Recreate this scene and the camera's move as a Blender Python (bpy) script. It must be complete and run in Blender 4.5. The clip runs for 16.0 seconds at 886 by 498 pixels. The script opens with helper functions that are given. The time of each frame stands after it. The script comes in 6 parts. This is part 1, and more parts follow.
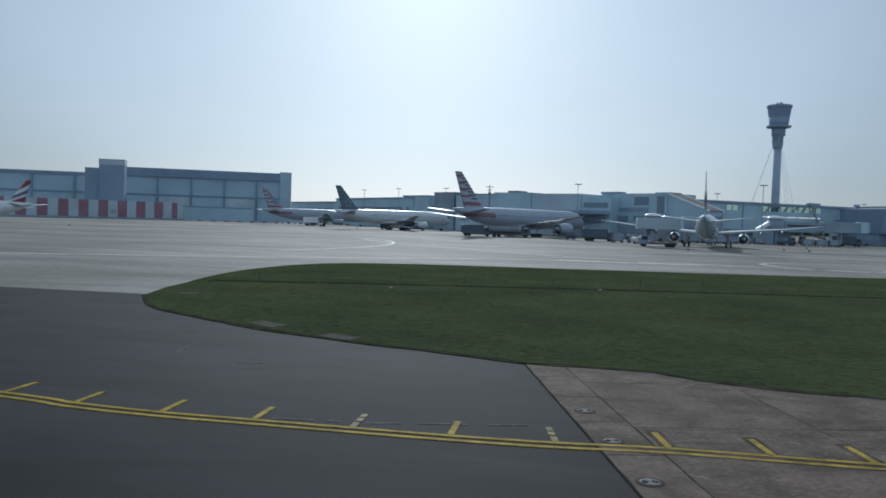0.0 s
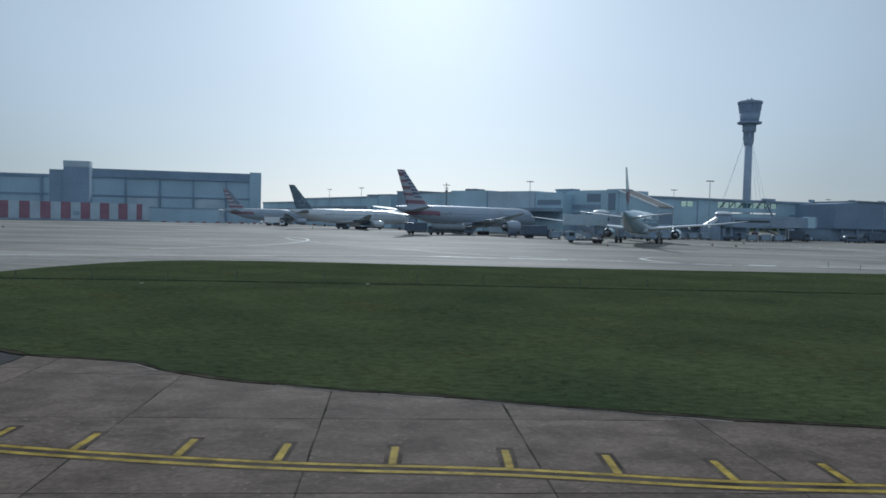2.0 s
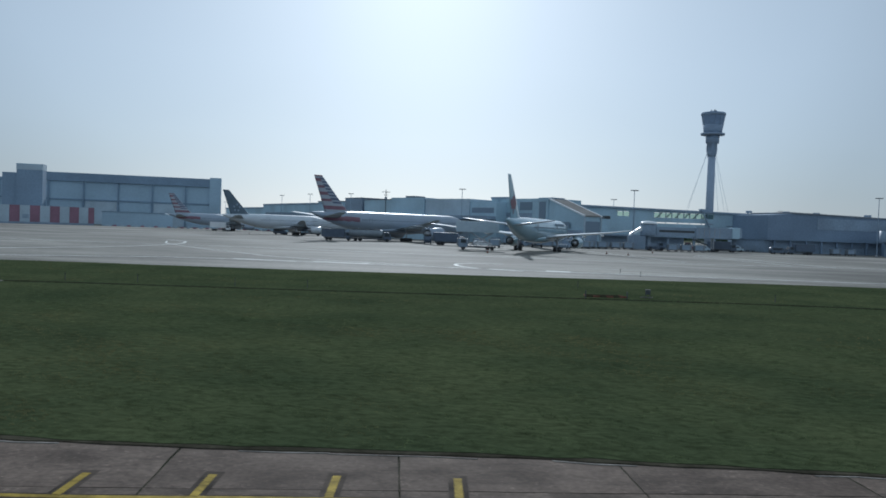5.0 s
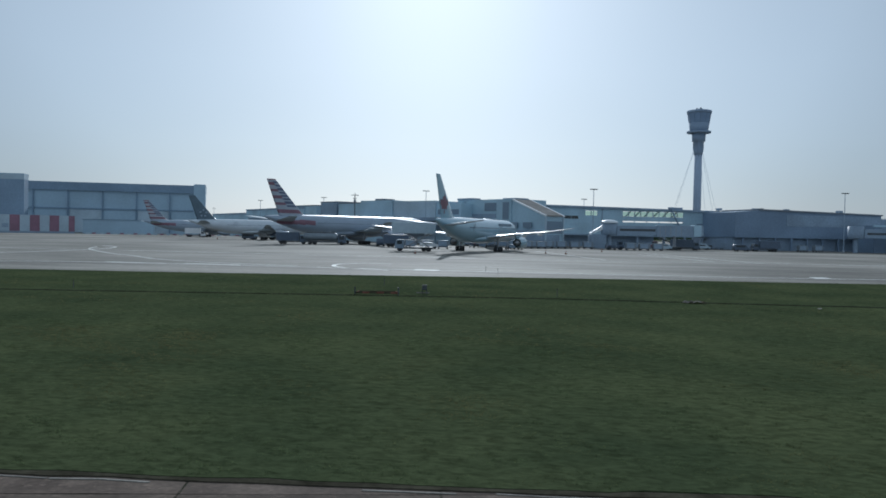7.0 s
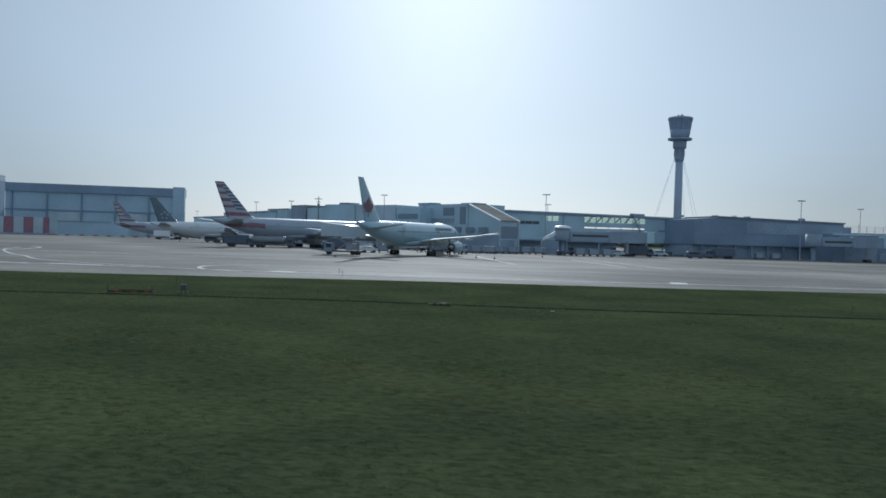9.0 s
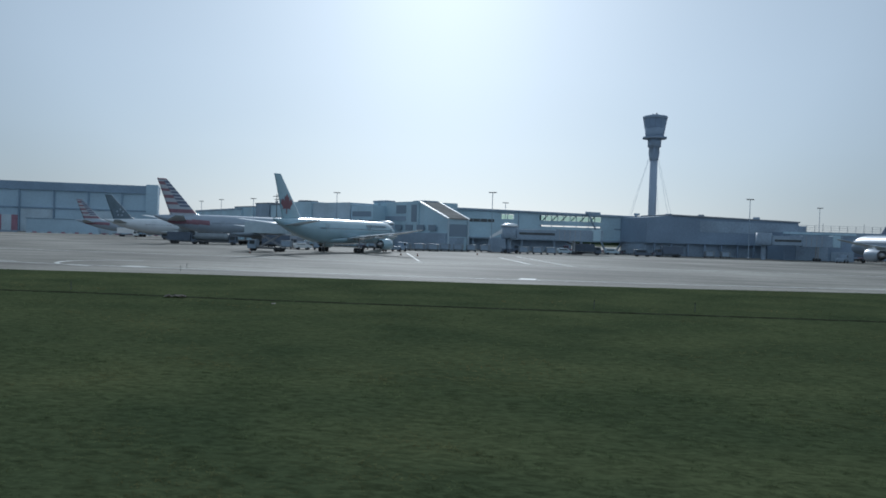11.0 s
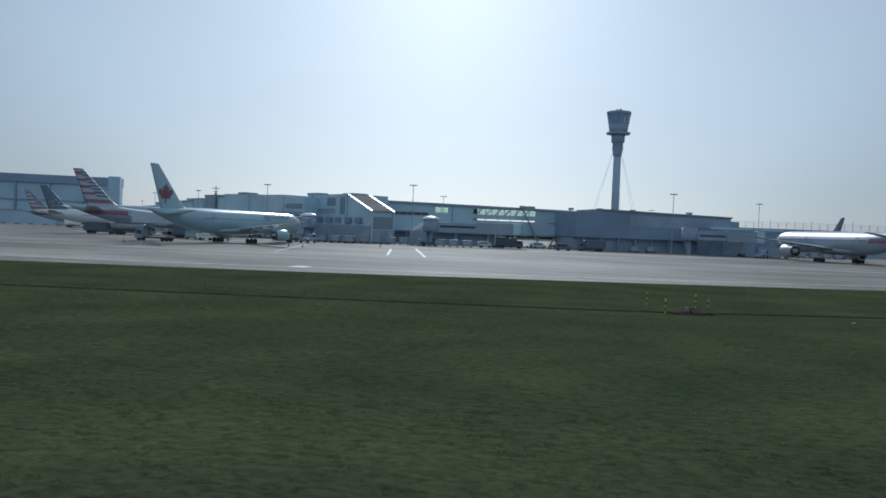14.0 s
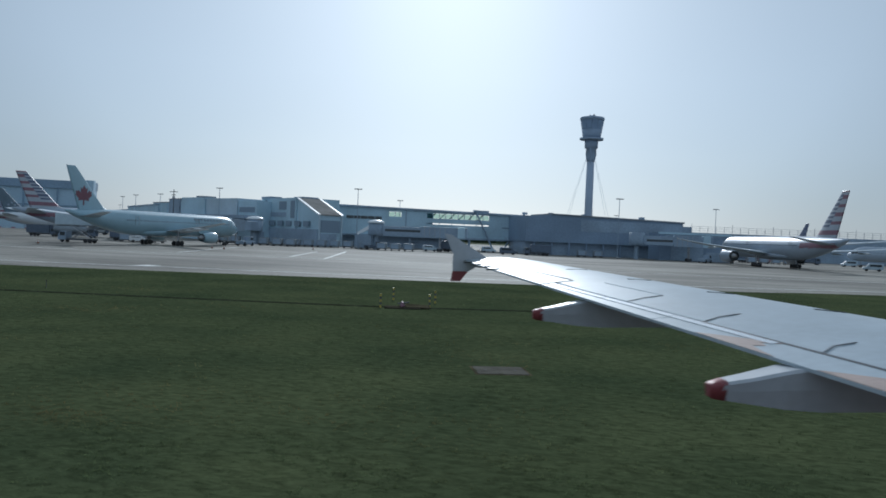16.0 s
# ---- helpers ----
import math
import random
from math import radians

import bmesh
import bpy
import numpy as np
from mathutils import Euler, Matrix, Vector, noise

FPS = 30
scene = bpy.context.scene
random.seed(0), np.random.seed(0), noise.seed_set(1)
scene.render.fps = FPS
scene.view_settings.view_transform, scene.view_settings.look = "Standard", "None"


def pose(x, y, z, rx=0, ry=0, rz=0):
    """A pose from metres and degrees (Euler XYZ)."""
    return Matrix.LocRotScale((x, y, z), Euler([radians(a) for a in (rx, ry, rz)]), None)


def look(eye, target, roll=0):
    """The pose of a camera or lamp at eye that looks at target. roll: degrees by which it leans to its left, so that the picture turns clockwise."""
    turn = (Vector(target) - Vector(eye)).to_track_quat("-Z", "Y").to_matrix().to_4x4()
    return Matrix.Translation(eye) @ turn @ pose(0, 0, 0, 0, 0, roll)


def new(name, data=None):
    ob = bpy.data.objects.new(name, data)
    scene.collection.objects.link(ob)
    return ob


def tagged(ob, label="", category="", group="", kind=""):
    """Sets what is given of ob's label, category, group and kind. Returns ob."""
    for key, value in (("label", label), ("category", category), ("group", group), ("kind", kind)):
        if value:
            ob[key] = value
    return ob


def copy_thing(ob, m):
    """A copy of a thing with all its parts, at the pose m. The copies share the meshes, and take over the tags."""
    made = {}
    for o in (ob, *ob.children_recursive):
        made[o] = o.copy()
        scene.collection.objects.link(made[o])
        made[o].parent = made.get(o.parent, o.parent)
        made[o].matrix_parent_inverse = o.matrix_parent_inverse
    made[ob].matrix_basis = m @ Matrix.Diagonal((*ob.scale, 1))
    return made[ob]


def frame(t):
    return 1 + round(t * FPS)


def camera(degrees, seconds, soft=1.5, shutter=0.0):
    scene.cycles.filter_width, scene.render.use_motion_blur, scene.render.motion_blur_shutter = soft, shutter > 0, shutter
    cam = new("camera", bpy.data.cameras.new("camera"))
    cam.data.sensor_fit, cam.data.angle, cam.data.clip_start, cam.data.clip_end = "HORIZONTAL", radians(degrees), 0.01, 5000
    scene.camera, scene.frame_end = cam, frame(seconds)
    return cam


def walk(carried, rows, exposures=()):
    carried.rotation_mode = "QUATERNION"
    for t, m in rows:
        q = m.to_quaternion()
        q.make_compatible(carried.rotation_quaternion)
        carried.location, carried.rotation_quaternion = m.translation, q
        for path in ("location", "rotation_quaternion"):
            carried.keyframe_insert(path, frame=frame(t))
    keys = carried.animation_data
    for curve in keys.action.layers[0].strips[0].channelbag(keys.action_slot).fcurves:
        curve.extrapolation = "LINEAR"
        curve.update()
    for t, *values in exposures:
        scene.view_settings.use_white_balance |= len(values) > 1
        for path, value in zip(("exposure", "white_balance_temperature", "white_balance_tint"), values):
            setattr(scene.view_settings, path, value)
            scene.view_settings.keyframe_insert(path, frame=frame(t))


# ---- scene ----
cam = camera(59.5, 16.0, 1.7, 0.12)
PATH = [
    (0, (0.235, -0.072, 4.463), (-0.13, 1.893, 4.388), 1.8),
    (0.5, (3.809, 0.735, 4.481), (3.472, 2.704, 4.39), 0.2),
    (1, (7.75, 1.518, 4.535), (7.4, 3.485, 4.447), 2.5),
    (1.5, (11.388, 2.287, 4.498), (11.021, 4.252, 4.417), 1.2),
    (2, (15.267, 3.204, 4.486), (14.911, 5.171, 4.41), 1.3),
    (2.5, (18.896, 4.068, 4.487), (18.535, 6.034, 4.413), 1.9),
    (3, (22.824, 4.882, 4.502), (22.458, 6.847, 4.43), 2.2),
    (3.5, (26.543, 5.514, 4.52), (26.179, 7.48, 4.454), 1.8),
    (4, (30.573, 6.389, 4.541), (30.228, 8.358, 4.476), 1.7),
    (6.5, (50.377, 11.804, 4.323), (49.989, 13.766, 4.291), 2.1),
    (7, (54.536, 12.885, 4.32), (54.149, 14.847, 4.276), 1.1),
    (7.5, (58.567, 13.898, 4.323), (58.179, 15.86, 4.285), 1.9),
    (8, (62.564, 14.834, 4.33), (62.162, 16.793, 4.297), 2.1),
    (8.5, (66.633, 15.762, 4.333), (66.237, 17.722, 4.302), 2.0),
    (9, (70.832, 16.71, 4.34), (70.429, 18.669, 4.31), 1.6),
    (11.5, (91.396, 20.957, 4.442), (90.991, 22.915, 4.407), 1.8),
    (12, (95.541, 21.728, 4.448), (95.138, 23.686, 4.41), 2.0),
    (12.5, (99.674, 22.463, 4.454), (99.265, 24.421, 4.426), 2.5),
    (13, (103.876, 23.278, 4.459), (103.469, 25.236, 4.423), 1.8),
    (13.5, (108.103, 24.104, 4.467), (107.69, 26.061, 4.432), 2.5),
    (14, (112.388, 24.87, 4.472), (111.974, 26.826, 4.427), 2.2),
    (14.5, (116.755, 25.57, 4.477), (116.339, 27.526, 4.44), 2.1),
    (15, (121.189, 26.217, 4.482), (120.761, 28.171, 4.451), 2.3),
    (15.5, (125.512, 26.873, 4.487), (125.083, 28.827, 4.457), 2.6),
    (16, (129.654, 27.723, 4.519), (129.236, 29.679, 4.489), 2.4),
]
walk(cam, [(t, look(eye, target, roll)) for t, eye, target, roll in PATH], [(0, 0.2, 5500, 6), (16, 0.2, 5500, 6)])

# ---- sky and sun ----
SUN_ELEV, SUN_AZ = radians(24), radians(12)      # azimuth from +y towards -x
world = bpy.data.worlds.new("sky")
scene.world = world
world.use_nodes = True
wn = world.node_tree.nodes
sky = wn.new("ShaderNodeTexSky")
sky.sky_type, sky.sun_disc = "NISHITA", False
sky.sun_elevation, sky.sun_rotation = SUN_ELEV, -SUN_AZ
sky.air_density, sky.dust_density, sky.ozone_density = 1.0, 0.95, 3.2
wn["Background"].inputs["Strength"].default_value = 0.0575
haze = wn.new("ShaderNodeMix")
haze.data_type = "RGBA"
haze.inputs["Factor"].default_value = 0.5
haze.inputs["B"].default_value = (9.1, 10.2, 10.7, 1)
grey = wn.new("ShaderNodeHueSaturation")
grey.inputs["Saturation"].default_value = 0.55
world.node_tree.links.new(sky.outputs[0], grey.inputs["Color"])
world.node_tree.links.new(grey.outputs["Color"], haze.inputs["A"])
# sunlit haze: brightest round the sun, weakest to the sides, brighter again behind; greyer close to the horizon
def level_ramp(rows):
    node = wn.new("ShaderNodeValToRGB")
    e = node.color_ramp.elements
    (e[0].position, lo), (e[1].position, hi) = rows[0], rows[-1]
    e[0].color, e[1].color = (lo, lo, lo, 1), (hi, hi, hi, 1)
    for at, level in rows[1:-1]:
        e.new(at).color = (level, level, level, 1)
    return node


def sky_times(colour, node):
    mul = wn.new("ShaderNodeMix")
    mul.data_type, mul.blend_type = "RGBA", "MULTIPLY"
    mul.inputs["Factor"].default_value = 1.0
    world.node_tree.links.new(colour, mul.inputs["A"])
    world.node_tree.links.new(node.outputs["Color"], mul.inputs["B"])
    return mul.outputs["Result"]


aim, near_sun, half, split = wn.new("ShaderNodeTexCoord"), wn.new("ShaderNodeVectorMath"), wn.new("ShaderNodeMapRange"), wn.new("ShaderNodeSeparateXYZ")
near_sun.operation = "DOT_PRODUCT"
near_sun.inputs[1].default_value = (-math.sin(SUN_AZ) * math.cos(SUN_ELEV), math.cos(SUN_AZ) * math.cos(SUN_ELEV), math.sin(SUN_ELEV))
half.inputs["From Min"].default_value = -1.0
by_angle = level_ramp([(0.0, 1.0), (0.55, 1.0), (0.72, 0.9), (0.85, 0.76), (0.915, 0.79), (0.9425, 0.9), (0.975, 0.94), (1.0, 1.0)])
by_height = level_ramp([(0.0, 0.84), (0.05, 0.88), (0.11, 0.96), (0.2, 1.0)])
for a, b in ((aim.outputs["Generated"], near_sun.inputs[0]), (near_sun.outputs["Value"], half.inputs["Value"]), (half.outputs["Result"], by_angle.inputs["Fac"]), (aim.outputs["Generated"], split.inputs[0]), (split.outputs["Z"], by_height.inputs["Fac"])):
    world.node_tree.links.new(a, b)
world.node_tree.links.new(sky_times(sky_times(haze.outputs["Result"], by_angle), by_height), wn["Background"].inputs["Color"])
sun = new("sun", bpy.data.lights.new("sun", "SUN"))
sun.data.energy, sun.data.angle, sun.data.color = 1.8, radians(0.8), (1.0, 0.94, 0.86)
sun_from = Vector((-math.sin(SUN_AZ) * math.cos(SUN_ELEV), math.cos(SUN_AZ) * math.cos(SUN_ELEV), math.sin(SUN_ELEV)))
sun.matrix_world = look(sun_from * 900, (0, 0, 0))


# ---- materials ----
def mat(name, col, rough=0.6, metal=0.0, var=0.15, scale=0.6, fine=18.0, bump=0.15, tint=None, coat=0.0, island=0.0, spec=0.5, stain=None, grain=0.0, specks=0.0):
    """Painted or mineral surface: two scales of variation, fine relief."""
    m = bpy.data.materials.new(name)
    m.use_nodes = True
    n, l = m.node_tree.nodes, m.node_tree.links
    bsdf = n["Principled BSDF"]
    co = n.new("ShaderNodeTexCoord")
    big, small = n.new("ShaderNodeTexNoise"), n.new("ShaderNodeTexNoise")
    big.inputs["Scale"].default_value, small.inputs["Scale"].default_value = scale, fine
    big.inputs["Detail"].default_value, small.inputs["Detail"].default_value = 6, 4
    at = co.outputs["Object"]
    if island:
        # every piece shows another part of the pattern
        info, far, shift = n.new("ShaderNodeObjectInfo"), n.new("ShaderNodeMath"), n.new("ShaderNodeVectorMath")
        far.operation, shift.operation = "MULTIPLY", "ADD"
        far.inputs[1].default_value = 300.0
        l.new(info.outputs["Random"], far.inputs[0])
        l.new(at, shift.inputs[0])
        l.new(far.outputs["Value"], shift.inputs[1])
        at = shift.outputs["Vector"]
    for t in (big, small):
        l.new(at, t.inputs["Vector"])
    ramp = n.new("ShaderNodeValToRGB")
    ramp.color_ramp.elements[0].position, ramp.color_ramp.elements[1].position = 0.32, 0.68
    lo = [c * (1 - var) for c in col]
    hi = [min(1, c * (1 + var)) for c in (tint or col)]
    ramp.color_ramp.elements[0].color, ramp.color_ramp.elements[1].color = (*lo, 1), (*hi, 1)
    l.new(big.outputs["Fac"], ramp.inputs["Fac"])
    mix = n.new("ShaderNodeMix")
    mix.data_type, mix.blend_type = "RGBA", "OVERLAY"
    mix.inputs["Factor"].default_value = grain or min(0.5, var * 1.6)
    l.new(ramp.outputs["Color"], mix.inputs["A"])
    l.new(small.outputs["Fac"], mix.inputs["B"])
    out = mix.outputs["Result"]
    if stain:
        mp, st, sr, mul = n.new("ShaderNodeMapping"), n.new("ShaderNodeTexNoise"), n.new("ShaderNodeValToRGB"), n.new("ShaderNodeMix")
        mp.inputs["Scale"].default_value = (stain[0], stain[1], 1)
        mp.inputs["Rotation"].default_value = (0, 0, radians(-12))
        st.inputs["Scale"].default_value, st.inputs["Detail"].default_value, st.inputs["Roughness"].default_value, st.inputs["Distortion"].default_value = 1.0, 8, 0.66, 0.7
        l.new(at, mp.inputs["Vector"])
        l.new(mp.outputs["Vector"], st.inputs["Vector"])
        sr.color_ramp.elements[0].position, sr.color_ramp.elements[1].position = 0.36, 0.58
        sr.color_ramp.elements[0].color, sr.color_ramp.elements[1].color = (stain[2], stain[2], stain[2], 1), (1, 1, 1, 1)
        l.new(st.outputs["Fac"], sr.inputs["Fac"])
        mul.data_type, mul.blend_type = "RGBA", "MULTIPLY"
        mul.inputs["Factor"].default_value = 1.0
        l.new(out, mul.inputs["A"])
        l.new(sr.outputs["Color"], mul.inputs["B"])
        out = mul.outputs["Result"]
    if island:
        hsv = n.new("ShaderNodeHueSaturation")
        rng = n.new("ShaderNodeMapRange")
        rng.inputs["To Min"].default_value, rng.inputs["To Max"].default_value = 1 - island, 1 + island
        l.new(info.outputs["Random"], rng.inputs["Value"])
        l.new(rng.outputs["Result"], hsv.inputs["Value"])
        l.new(out, hsv.inputs["Color"])
        out = hsv.outputs["Color"]
    if specks:
        chip, band, pale, where = n.new("ShaderNodeTexNoise"), n.new("ShaderNodeMapRange"), n.new("ShaderNodeMix"), n.new("ShaderNodeMath")
        chip.inputs["Scale"].default_value, chip.inputs["Detail"].default_value, chip.inputs["Roughness"].default_value = 7.0, 5, 0.75
        band.inputs["From Min"].default_value, band.inputs["From Max"].default_value, band.inputs["To Max"].default_value = 0.59, 0.64, specks
        where.operation = "MULTIPLY"
        pale.data_type = "RGBA"
        pale.inputs["B"].default_value = (*[min(1, c * 2.6) for c in col], 1)
        l.new(at, chip.inputs["Vector"])
        l.new(chip.outputs["Fac"], band.inputs["Value"])
        l.new(band.outputs["Result"], where.inputs[0])
        l.new(big.outputs["Fac"], where.inputs[1])
        l.new(where.outputs["Value"], pale.inputs["Factor"])
        l.new(out, pale.inputs["A"])
        out = pale.outputs["Result"]
    l.new(out, bsdf.inputs["Base Color"])
    rr = n.new("ShaderNodeMapRange")
    rr.inputs["To Min"].default_value, rr.inputs["To Max"].default_value = max(0.02, rough - 0.1), min(1, rough + 0.1)
    l.new(small.outputs["Fac"], rr.inputs["Value"])
    l.new(rr.outputs["Result"], bsdf.inputs["Roughness"])
    bsdf.inputs["Metallic"].default_value = metal
    bsdf.inputs["Coat Weight"].default_value = coat
    bsdf.inputs["Specular IOR Level"].default_value = spec
    if bump:
        b = n.new("ShaderNodeBump")
        b.inputs["Strength"].default_value, b.inputs["Distance"].default_value = bump, 0.02
        l.new(small.outputs["Fac"], b.inputs["Height"])
        l.new(b.outputs["Normal"], bsdf.inputs["Normal"])
    return m


def glass_mat(name, col, rough=0.08):
    m = bpy.data.materials.new(name)
    m.use_nodes = True
    b = m.node_tree.nodes["Principled BSDF"]
    b.inputs["Base Color"].default_value = (*col, 1)
    b.inputs["Roughness"].default_value = rough
    b.inputs["Specular IOR Level"].default_value = 0.6
    return m


def clear_glass(name, col):
    m = bpy.data.materials.new(name)
    m.use_nodes = True
    b = m.node_tree.nodes["Principled BSDF"]
    b.inputs["Base Color"].default_value = (*col, 1)
    b.inputs["Roughness"].default_value = 0.05
    b.inputs["Transmission Weight"].default_value = 1.0
    b.inputs["IOR"].default_value = 1.05
    return m


